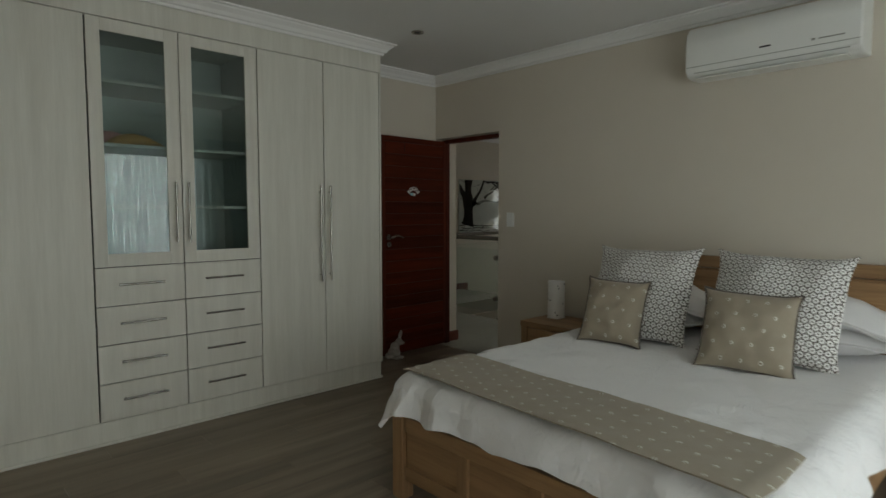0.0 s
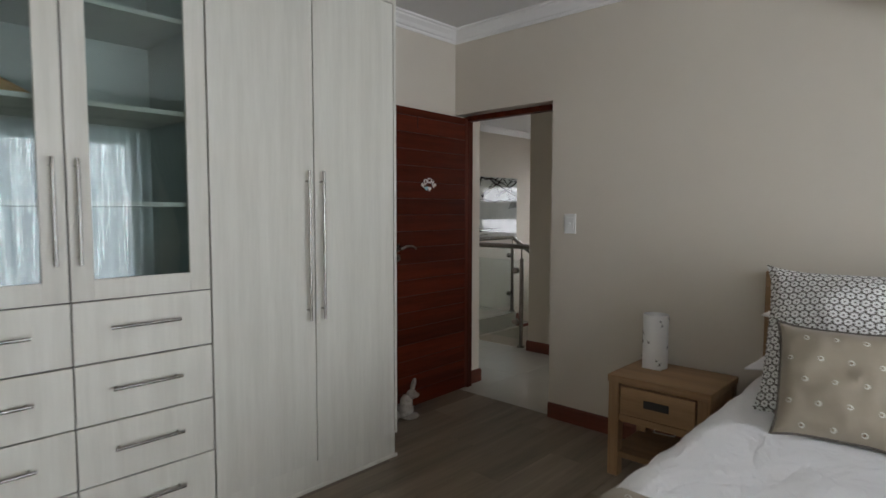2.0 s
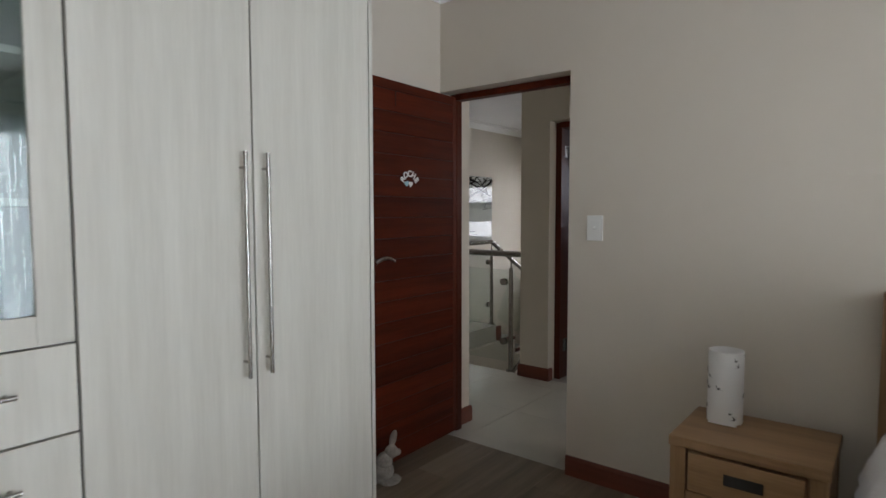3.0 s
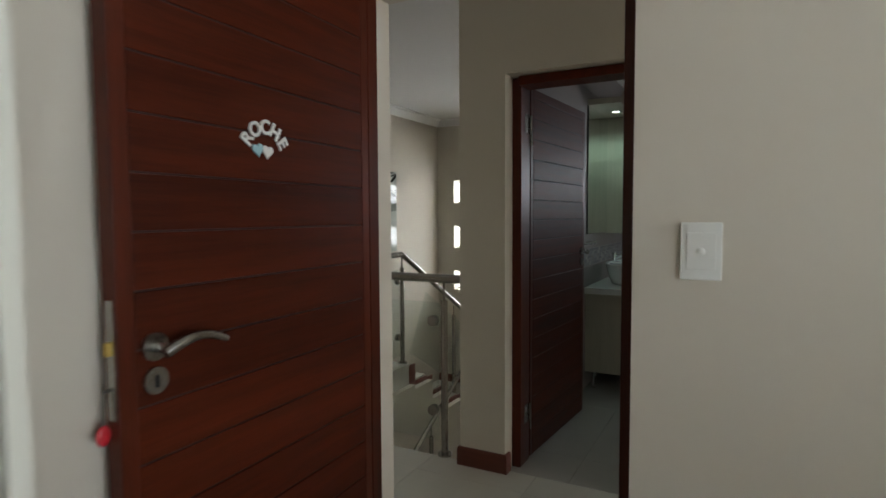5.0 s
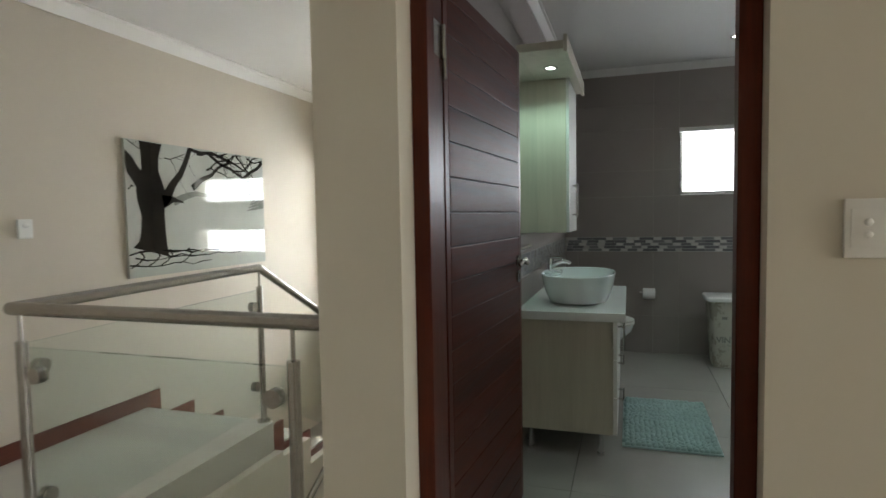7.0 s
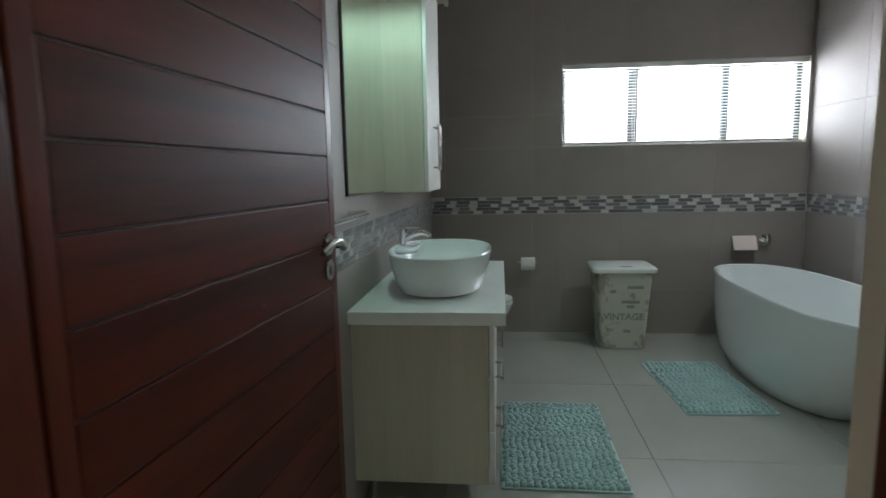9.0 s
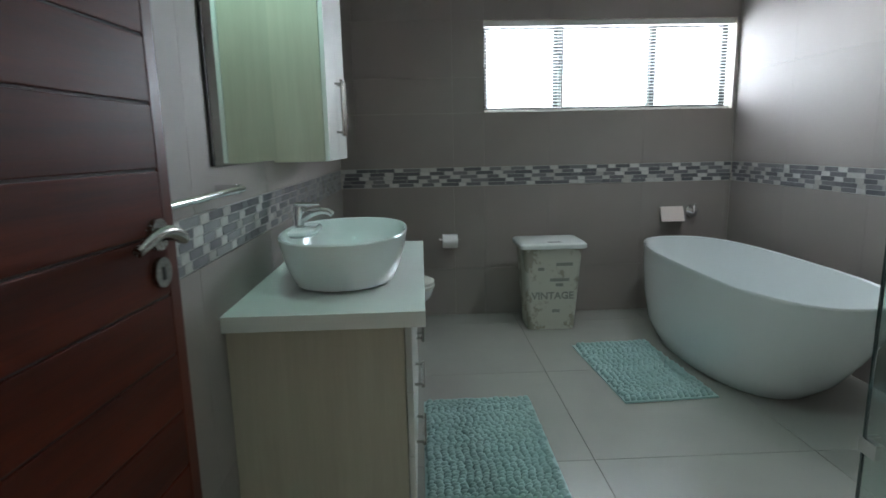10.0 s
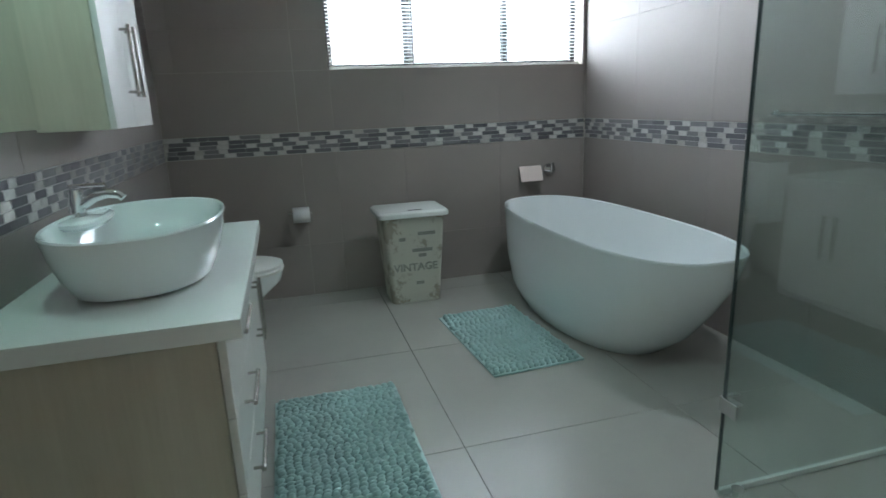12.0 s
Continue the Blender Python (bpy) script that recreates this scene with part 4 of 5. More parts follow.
def flight(x, y0, y1, z, way, n, label):
    """n steps down from the edge x at height z, running along way (+1 or -1)."""
    s = thing("staircase", (x, (y0 + y1) / 2, z - n * RI), label, "stairs", "stair flights", "structure")
    for i in range(n):
        top = z - (i + 1) * RI
        a, b = x + way * i * TR, x + way * (i + 1) * TR
        part("tread", box((min(a, b - way * 0.02), y0, top - 0.02), (max(a, b + way * 0.0), y1, top), 0.003), M["hall_tile"], s)
        part("riser", box((a - 0.006, y0 + 0.004, top - 0.0), (a + 0.006, y1 - 0.004, top + RI - 0.02)), M["hall_tile"], s)
        part("stringer", box((min(a, b), y0 + 0.006, top - 0.32), (max(a, b), y1 - 0.006, top - 0.021)), M["wall_light"], s)
    return s


f1 = flight(3.1, 2.5, 3.505, 0.0, 1, 4, "cream tiled flight of stairs going down from the landing")
LZ = -5 * RI
single("floor_half_landing", box((3.1 + 4 * TR, 1.117, LZ - 0.2), (5.59, 3.52, LZ)), M["hall_tile"], "cream tiled half landing of the stairs", "floor", "structure")
flight(3.1 + 4 * TR, 1.13, 2.38, LZ, -1, 9, "cream tiled lower flight of stairs")
for i in range(5):
    a, top = 3.1 + i * TR, -i * RI
    bm = box((a - 0.012, 2.478, top - RI - 0.09), (a + 0.1, 2.498, top - 0.03), 0.002)
    bx(bm, (a + 0.1, 2.478, top - RI - 0.09), (a + TR - 0.012, 2.498, top - RI - 0.012), 0.002)
    part("side_trim", bm, M["skirting"], f1)
    bm = box((a - 0.0, 3.506, top - RI), (a + 0.1, 3.52, top + 0.1), 0.002)
    bx(bm, (a + 0.1, 3.506, top - RI), (a + TR, 3.52, top - RI + 0.1), 0.002)
    part("wall_trim", bm, M["skirting"], f1)
single("baseboard_landing", box((5.575, 1.117, LZ), (5.59, 3.505, LZ + 0.1), 0.002), M["skirting_y"], "reddish brown wooden baseboard of the half landing", "baseboard", "structure")
bm = box((1.43, 2.42, -3.0), (3.1, 2.476, -0.2))
for i in range(4):
    bx(bm, (3.1 + i * TR, 2.42, -3.0), (3.1 + (i + 1) * TR, 2.476, -(i + 1) * RI - 0.05))
single("wall_flight_side", bm, M["wall_light"], "white painted wall under the landing edge", "wall", "structure")

rl = thing("balustrade", (2.0, 2.0, 0), "brushed steel balustrade with glass panels round the stair void", "balustrade")
A, B, C = (1.45, 1.14, 1.0), (1.45, 2.43, 1.0), (3.06, 2.53, 1.0)
D = (3.1 + 4 * TR + 0.15, 2.53, 1.0 - 4.4 * RI)
for p, q in ((A, B), (B, C), (C, D)):
    part("handrail", rod(p, q, 0.025, seg=24), M["steel"], rl)
for p in (B, C):
    part("elbow", ball(bmesh.new(), p, 0.0255), M["steel"], rl)
part("handrail", rod((4.3, 2.34, -0.05), (2.75, 2.34, -0.86), 0.022, seg=20), M["steel"], rl)
for x, y, z in ((1.45, 1.245, 0), (1.45, 2.39, 0), (3.06, 2.53, 0), (4.1, 2.53, -0.6), (3.25, 2.34, -1.6)):
    top = 1.0 if z == 0 else (z + 1.0 if y > 2.4 else -0.6)
    ps = part("post", rod((x, y, z), (x, y, top - 0.12), 0.02, seg=20), M["steel"], rl)
    part("pin", rod((x, y, top - 0.12), (x, y, top - 0.02), 0.007, seg=12), M["steel"], ps)
    part("base_plate", rod((x, y, z), (x, y, z + 0.012), 0.04, seg=24), M["steel"], ps)
for (x0, y0), (x1, y1) in (((1.45, 1.28), (1.45, 2.35)), ((1.52, 2.44), (3.02, 2.53))):
    d = Vector((x1 - x0, y1 - y0, 0))
    rot = Matrix.Translation((x0, y0, 0)) @ pose(0, 0, 0, 0, 0, math.degrees(math.atan2(d.y, d.x)))
    part("glass_panel", box((0, -0.005, 0.08), (d.length, 0.005, 0.86), 0.0, rot), M["rail_glass"], rl).visible_shadow = False
    part("panel_edge", box((0, -0.005, 0.8605), (d.length, 0.005, 0.863), 0.0, rot), M["rail_glass"], rl)
    for f in (0.035, d.length - 0.035):
        for z in (0.25, 0.76):
            part("clamp", rod(rot @ Vector((f, -0.018, z)), rot @ Vector((f, 0.018, z)), 0.03, seg=24), M["steel"], rl)
rot = Matrix.Translation((3.1, 2.53, 0)) @ pose(0, 0, 0, 0, math.degrees(math.atan2(RI, TR)), 0)
part("glass_panel", box((0.05, -0.005, 0.1), (1.3, 0.005, 0.72), 0.0, rot), M["rail_glass"], rl).visible_shadow = False

# slot windows
for i, (a, b) in enumerate(((0.345, 0.603), (0.911, 1.211), (1.516, 1.819))):
    wd = tagged(new(f"window_{i + 2}"), "narrow horizontal slot window in the stairwell", "window", kind="structure")
    bm = box((5.70, 1.765, a + 0.002), (5.72, 3.27, a + 0.022))
    bx(bm, (5.70, 1.765, b - 0.022), (5.72, 3.27, b - 0.002))
    part("window_frame", bm, M["white"], wd)
    part("pane", box((5.708, 1.765, a + 0.02), (5.712, 3.27, b - 0.02)), M["pane"], wd).visible_shadow = False

# picture of a bare tree
M["print"] = mottled("pale_grey_print", (0.46, 0.48, 0.44), 0.5, 0.1, 2.2, 8, 0.0, Specular_IOR_Level=0.0, Coat_Weight=1.0, Coat_Roughness=0.01)
M["print_black"] = mottled("black_print", (0.012, 0.011, 0.010), 0.5, 0.1, 2.2, 8, 0.0, Specular_IOR_Level=0.0, Coat_Weight=1.0, Coat_Roughness=0.01)
M["print_mid"] = mottled("mid_grey_print", (0.2, 0.21, 0.19), 0.5, 0.2, 6, 8, 0.0, Specular_IOR_Level=0.0, Coat_Weight=1.0, Coat_Roughness=0.01)
pic = thing("wall_picture", (3.74, 3.52, 0.922), "glossy unframed print of a bare black tree", "picture")
part("panel", box((2.975, 3.498, 0.922), (4.5, 3.519, 1.873), 0.002), M["print"], pic)
PX, PZ, PW, PH = 2.975, 1.03, 1.525, 0.843


def ribbon(pts, ws, depth):
    """A flat tapering stroke on the print, kept inside its edges."""
    l, r = [], []
    for i, p in enumerate(pts):
        a, b = pts[max(i - 1, 0)], pts[min(i + 1, len(pts) - 1)]
        d = Vector((b[0] - a[0], b[1] - a[1]))
        d = d.normalized() if d.length > 0 else Vector((0, 1))
        n = Vector((-d.y, d.x)) * ws[i]
        l.append((p[0] + n.x, p[1] + n.y))
        r.append((p[0] - n.x, p[1] - n.y))
    ring = [(PX + min(max(x, 0.003), PW - 0.003), 3.4978 - depth, PZ + min(max(z, -0.104), PH - 0.003)) for x, z in l + r[::-1]]
    bm = bmesh.new()
    vs = [bm.verts.new(p) for p in ring]
    k = len(l)
    for i in range(k - 1):
        bm.faces.new((vs[i], vs[i + 1], vs[2 * k - 2 - i], vs[2 * k - 1 - i]))
    return bm


def merge(bms):
    out = bmesh.new()
    for b in bms:
        me = bpy.data.meshes.new("tmp")
        b.to_mesh(me)
        b.free()
        out.from_mesh(me)
        bpy.data.meshes.remove(me)
    return out


strokes = [ribbon([(0.2, 0.06), (0.215, 0.12), (0.222, 0.2), (0.225, 0.32), (0.215, 0.42), (0.212, 0.5), (0.21, 0.57), (0.213, 0.64), (0.215, 0.74), (0.225, 0.845)],
                  [0.165, 0.128, 0.112, 0.104, 0.122, 0.13, 0.108, 0.076, 0.078, 0.102], 0.0004),
           ribbon([(0.17, 0.5), (0.11, 0.58), (0.055, 0.645), (0.022, 0.7), (-0.02, 0.75)], [0.06, 0.055, 0.05, 0.045, 0.03], 0.0006),
           ribbon([(0.27, 0.4), (0.36, 0.46), (0.42, 0.55), (0.5, 0.63), (0.55, 0.71), (0.59, 0.79), (0.61, 0.86)], [0.06, 0.045, 0.032, 0.027, 0.024, 0.022, 0.026], 0.0006),
           ribbon([(0.32, 0.42), (0.42, 0.44), (0.47, 0.43), (0.52, 0.418)], [0.05, 0.022, 0.01, 0.006], 0.0006),
           ribbon([(0.6, 0.84), (0.72, 0.81), (0.85, 0.825), (1.0, 0.79), (1.15, 0.75), (1.3, 0.69)], [0.018, 0.015, 0.012, 0.011, 0.009, 0.005], 0.0007),
           ribbon([(0.62, 0.53), (0.72, 0.6), (0.84, 0.645), (0.92, 0.71), (1.02, 0.75), (1.12, 0.83)], [0.026, 0.02, 0.016, 0.012, 0.009, 0.006], 0.0007),
           ribbon([(0.98, 0.55), (1.1, 0.6), (1.22, 0.63), (1.34, 0.7), (1.44, 0.74), (1.52, 0.8)], [0.018, 0.016, 0.015, 0.014, 0.016, 0.02], 0.0007),
           ribbon([(0.8, 0.82), (0.95, 0.74), (1.08, 0.71), (1.2, 0.655), (1.36, 0.6), (1.5, 0.56)], [0.014, 0.013, 0.012, 0.01, 0.007, 0.01], 0.0007),
           ribbon([(0.02, 0.5), (0.05, 0.53), (0.07, 0.52)], [0.004, 0.006, 0.002], 0.0006)]
limb = [ribbon([(0.42, 0.42), (0.56, 0.47), (0.66, 0.49), (0.8, 0.475), (0.95, 0.46), (1.08, 0.49), (1.2, 0.475), (1.36, 0.51), (1.5, 0.54)], [0.03, 0.024, 0.02, 0.013, 0.012, 0.01, 0.008, 0.008, 0.006], 0.0005)]
rnd = random.Random(11)


def branch(x, z, ang, w, n, depth):
    pts, ws = [(x, z)], [w]
    for i in range(n):
        ang += rnd.uniform(-0.45, 0.45)
        x, z = x + 0.055 * math.cos(ang), z + 0.055 * math.sin(ang)
        w *= 0.86
        pts.append((x, z))
        ws.append(w)
        if depth and rnd.random() < 0.5:
            branch(x, z, ang + rnd.choice((-1, 1)) * rnd.uniform(0.4, 0.9), w * 0.7, max(2, n - i), depth - 1)
    strokes.append(ribbon(pts, ws, 0.0008))


for x, z, a, w in ((0.68, 0.8, 0.0, 0.01), (0.78, 0.68, 0.3, 0.009), (0.9, 0.8, -0.2, 0.01), (1.0, 0.72, 0.3, 0.009), (1.15, 0.82, -0.3, 0.009), (1.1, 0.68, 0.3, 0.008), (1.25, 0.72, 0.1, 0.008), (1.3, 0.82, -0.2, 0.009), (0.35, 0.74, 0.1, 0.004), (0.02, 0.84, -0.7, 0.004)):
    branch(x, z, a, w, 6, 1)
for x, z, w in ((0.0, 0.06, 0.01), (0.05, 0.02, 0.007), (0.0, -0.03, 0.007), (0.3, 0.06, 0.009), (0.28, 0.03, 0.008)):
    pts = [(x + 0.1 * i, z + rnd.uniform(-0.016, 0.016) - 0.003 * i) for i in range(int(rnd.uniform(7, 12)))]
    strokes.append(ribbon(pts, [w * (1 - 0.6 * i / len(pts)) * rnd.uniform(0.5, 1.0) for i in range(len(pts))], 0.0008))
for x in (0.1, 0.24, 0.36, 0.55):
    strokes.append(ribbon([(x, 0.07), (x + 0.03, 0.03), (x - 0.02, -0.01), (x - 0.09, -0.04)], [0.012, 0.007, 0.005, 0.003], 0.0009))
part("tree_print", merge(strokes), M["print_black"], pic, "black tree silhouette", smooth=False)
part("limb_print", merge(limb), M["print_mid"], pic, "grey limb", smooth=False)
part("bush_print", merge([ribbon([(1.28 + 0.02 * i, 0.36 + 0.025 * i), (1.4, 0.38 + 0.028 * i), (1.522, 0.4 + 0.03 * i)], [0.004, 0.012, 0.016], 0.0004) for i in range(5)]), M["print_mid"], pic, smooth=False)

sn = thing("wall_sensor", (2.29, 3.52, 1.22), "small white sensor box on the stairwell wall", "sensor")
part("body", box((2.25, 3.5, 1.225), (2.335, 3.519, 1.335), 0.008), M["white"], sn)
part("lens", ball(bmesh.new(), (2.292, 3.5, 1.3), (0.02, 0.006, 0.015)), M["white"], sn)

# ---- bathroom ----
van = thing("vanity_cabinet", (3.6, 0.6, 0), "pale wood vanity cabinet on short chrome legs", "vanity")
part("side_panel", box((3.05, 0.355, 0.135), (3.068, 0.855, 0.744), 0.001), M["vanity"], van)
part("side_panel", box((4.182, 0.355, 0.135), (4.2, 0.855, 0.744), 0.001), M["vanity"], van)
part("body", box((3.0685, 0.36, 0.137), (4.1815, 0.85, 0.742)), M["vanity"], van)
for i, (a, b) in enumerate(((3.052, 3.62), (3.625, 4.198))):
    if i == 0:
        for z0, z1 in ((0.137, 0.335), (0.339, 0.537), (0.541, 0.742)):
            d = part("drawer", box((a, 0.333, z0), (b, 0.352, z1), 0.0015), M["white"], van)
            bar_handle(d, (a + 0.18, 0.333, (z0 + z1) / 2 + 0.04), (b - 0.18, 0.333, (z0 + z1) / 2 + 0.04), (0, -0.028, 0))
    else:
        for a2, b2, hx in ((3.625, 3.91, 3.88), (3.914, 4.198, 3.944)):
            d = part("door", box((a2, 0.333, 0.137), (b2, 0.352, 0.742), 0.0015), M["white"], van)
            bar_handle(d, (hx, 0.333, 0.4), (hx, 0.333, 0.62), (0, -0.028, 0))
for x in (3.11, 4.13):
    for y in (0.42, 0.8):
        part("leg", cyl(rod((x, y, 0.015), (x, y, 0.136), 0.016, seg=16), (x, y, 0), (x, y, 0.015), 0.021, seg=16), M["chrome"], van)
single("countertop", box((3.02, 0.292, 0.745), (4.21, 0.857, 0.792), 0.003), M["counter"], "white countertop over the vanity cabinet", "countertop")


def oval(cx, cy, a, b, z, k=44, p=2.4, dz=0.0):
    out = []
    for j in range(k):
        t = 2 * math.pi * j / k
        c, s = math.cos(t), math.sin(t)
        out.append((cx + a * math.copysign(abs(c) ** (2 / p), c), cy + b * math.copysign(abs(s) ** (2 / p), s), z + dz * c * c))
    return out


bas = thing("basin", (3.48, 0.57, 0.792), "white ceramic oval vessel basin on the countertop", "basin")
levels = [(0.245, 0.158, 0.793), (0.268, 0.17, 0.8), (0.303, 0.19, 0.845), (0.325, 0.205, 0.9), (0.336, 0.213, 0.945), (0.338, 0.215, 0.955), (0.334, 0.212, 0.96), (0.326, 0.206, 0.957),
          (0.31, 0.19, 0.91), (0.27, 0.165, 0.86), (0.18, 0.11, 0.825), (0.05, 0.04, 0.818)]
part("bowl", loft([oval(3.5, 0.565, a * 0.99, b * 1.01, z, 56, 2.35) for a, b, z in levels]), M["ceramic"], bas, smooth=True)
part("tap_deck", loft([oval(3.62, 0.735, a, b, z, 32, 2.8) for a, b, z in ((0.11, 0.05, 0.928), (0.13, 0.06, 0.94), (0.13, 0.06, 0.949), (0.12, 0.052, 0.955))]), M["ceramic"], bas, smooth=True)
part("drain", rod((3.48, 0.57, 0.818), (3.48, 0.57, 0.822), 0.028, seg=24), M["chrome"], bas)
tap = thing("tap", (3.62, 0.75, 0.95), "chrome single-lever basin mixer tap", "tap")
part("body", cyl(rod((3.62, 0.755, 0.945), (3.62, 0.75, 1.03), 0.022, 0.02), (3.62, 0.755, 0.945), (3.62, 0.755, 0.955), 0.03), M["chrome"], tap)
part("spout", tube([(3.62, 0.75, 0.98), (3.615, 0.70, 1.008), (3.61, 0.665, 1.015), (3.605, 0.635, 1.01), (3.603, 0.625, 1.0)], [0.016, 0.015, 0.013, 0.012, 0.012]), M["chrome"], tap)
part("lever", box((3.61, 0.67, 1.035), (3.63, 0.765, 1.046), 0.004), M["chrome"], tap)

# mirror, wall cabinet and pelmet
mir = thing("mirror", (3.4, 0.85, 1.2), "frameless wall mirror above the vanity", "mirror")
part("mirror_glass", box((3.07, 0.846, 1.2), (3.739, 0.8575, 2.179)), M["mirror"], mir)
part("mirror_edge", box((3.062, 0.848, 1.2), (3.0698, 0.8575, 2.179)), M["dark"], mir)
mc = thing("wall_cabinet", (4.0, 0.75, 1.19), "pale wood wall cabinet beside the mirror", "cabinet")
part("body", box((3.74, 0.662, 1.19), (4.265, 0.857, 2.18), 0.0015), M["vanity"], mc)
for a, b, hx in ((3.741, 4.0, 3.965), (4.004, 4.264, 4.04)):
    d = part("door", box((a, 0.642, 1.192), (b, 0.66, 2.178), 0.0015), M["white"], mc)
    bar_handle(d, (hx, 0.642, 1.29), (hx, 0.642, 1.52), (0, -0.028, 0))
pel = thing("light_pelmet", (3.7, 0.72, 2.18), "pale wood light pelmet over mirror and cabinet", "pelmet")
part("board", box((3.07, 0.605, 2.182), (4.285, 0.857, 2.225), 0.002), M["vanity"], pel)
part("fascia", box((3.07, 0.585, 2.165), (4.285, 0.604, 2.255), 0.002), M["vanity"], pel)


def lit_downlight(x, y, z, label):
    dl = thing("downlight", (x, y, z), label, "downlight", "bathroom downlights")
    rg = [[(x + r * math.cos(a), y + r * math.sin(a), zz) for a in (2 * math.pi * j / 28 for j in range(28))] for r, zz in ((0.042, z + 0.001), (0.042, z - 0.005), (0.03, z - 0.005), (0.028, z - 0.001))]
    part("trim_ring", loft(rg, False, False), M["steel"], dl)
    part("led_face", rod((x, y, z + 0.001), (x, y, z - 0.002), 0.028, seg=24), M["led"], dl, "lit led face")


lit_downlight(3.45, 0.72, 2.182, "small lit downlight under the pelmet")
lit_downlight(4.87, -0.5, ZC, "round lit downlight in the bathroom ceiling")
lit_downlight(2.7, -0.5, ZC, "round lit downlight in the bathroom ceiling")
lit_downlight(4.3, -1.4, ZC, "round lit downlight in the ceiling over the tub")
lit_downlight(2.5, -1.5, ZC, "round lit downlight in the ceiling over the shower")


def towel_rail(x0, x1, y, wall, z, label):
    t = thing("towel_rail", ((x0 + x1) / 2, y, z), label, "towel rail")
    part("bar", rod((x0, y, z), (x1, y, z), 0.009, seg=16), M["chrome"], t)
    for x in (x0 + 0.03, x1 - 0.03):
        part("bracket", box((x - 0.014, min(y, wall), z - 0.014), (x + 0.014, max(y, wall), z + 0.014), 0.003), M["chrome"], t)


towel_rail(2.55, 3.12, 0.795, 0.858, 1.135, "chrome towel rail on the tiled wall")
towel_rail(3.1, 3.84, -1.89, -1.955, 1.13, "chrome towel rail on the shower wall")

# toilet
wc = thing("toilet", (4.88, 0.55, 0), "white ceramic toilet behind the vanity", "toilet")
rg = []
for a, b, cy, z in ((0.11, 0.2, 0.58, 0.0), (0.115, 0.2, 0.58, 0.04), (0.1, 0.17, 0.59, 0.15), (0.13, 0.2, 0.54, 0.26), (0.175, 0.25, 0.5, 0.34), (0.185, 0.265, 0.5, 0.385), (0.185, 0.265, 0.5, 0.395)):
    rg.append(oval(4.88, cy, a, b, z, 36, 2.2))
part("bowl", loft(rg), M["ceramic"], wc, smooth=True)
part("seat", loft([oval(4.88, 0.495, 0.19, 0.265, 0.397, 36, 2.2), oval(4.88, 0.495, 0.192, 0.268, 0.41, 36, 2.2), oval(4.88, 0.495, 0.188, 0.262, 0.417, 36, 2.2)]), M["white"], wc, smooth=True)
part("lid", loft([oval(4.88, 0.495, 0.188, 0.263, 0.42, 36, 2.2), oval(4.88, 0.495, 0.19, 0.265, 0.435, 36, 2.2), oval(4.88, 0.495, 0.17, 0.24, 0.444, 36, 2.2)]), M["white"], wc, smooth=True)
part("cistern", box((4.7, 0.7, 0.39), (5.06, 0.855, 0.76), 0.02), M["ceramic"], wc)
part("cistern_lid", box((4.695, 0.692, 0.761), (5.065, 0.856, 0.785), 0.008), M["ceramic"], wc)
part("flush_button", rod((4.88, 0.77, 0.785), (4.88, 0.77, 0.792), 0.022), M["chrome"], wc)

# roll holder, soap dish, bath tap
tp = thing("toilet_roll_holder", (5.53, 0.1, 0.56), "toilet roll on a chrome wall holder", "roll holder")
part("bracket", cyl(rod((5.578, 0.17, 0.58), (5.51, 0.17, 0.58), 0.008, seg=12), (5.51, 0.17, 0.58), (5.51, 0.03, 0.58), 0.007, seg=12), M["chrome"], tp)
part("paper_roll", rod((5.51, 0.15, 0.567), (5.51, 0.045, 0.567), 0.05, seg=28), M["linen"], tp)
sd = thing("soap_dish", (5.55, -1.52, 0.65), "pinkish ceramic soap dish on the tiled wall", "soap dish")
part("tray", box((-0.005, -0.085, -0.055), (0.008, 0.085, 0.06), 0.004, Matrix.Translation((5.54, -1.52, 0.715)) @ pose(0, 0, 0, 0, 24, 0)), M["soap_tile"], sd)
part("wall_bracket", box((5.53, -1.56, 0.66), (5.578, -1.48, 0.69), 0.004), M["chrome"], sd)
bt = thing("bath_tap", (5.55, -1.675, 0.73), "chrome wall-mounted bath tap", "tap")
part("flange", rod((5.578, -1.675, 0.735), (5.565, -1.675, 0.735), 0.045, seg=24), M["chrome"], bt)
part("valve", rod((5.565, -1.675, 0.735), (5.52, -1.675, 0.735), 0.022, seg=20), M["chrome"], bt)
part("lever", box((5.515, -1.685, 0.72), (5.53, -1.665, 0.79), 0.004), M["chrome"], bt)

# hamper
hp = thing("laundry_hamper", (5.28, -0.56, 0), "cream distressed laundry hamper with faded printed words", "hamper")
hn = Nodes("distressed_cream_board")
hco = hn.coords()
patch = hn.ramp(hn.noise(hco, 5.5, 5, 0.7), [(0.5, (0.58, 0.57, 0.5)), (0.56, (0.36, 0.33, 0.27))])
hn.bump(hn.noise(hco, 60, 3), 0.2, 0.001)
M["hamper"] = hn.done(patch, 0.7)


def rrect(cx, cy, a, b, z, r=0.03, k=5):
    out = []
    for sx, sy, a0 in ((1, 1, 0), (-1, 1, 90), (-1, -1, 180), (1, -1, 270)):
        for i in range(k + 1):
            t = radians(a0 + 90 * i / k)
            out.append((cx + sx * (a - r) + r * math.cos(t), cy + sy * (b - r) + r * math.sin(t), z))
    return out


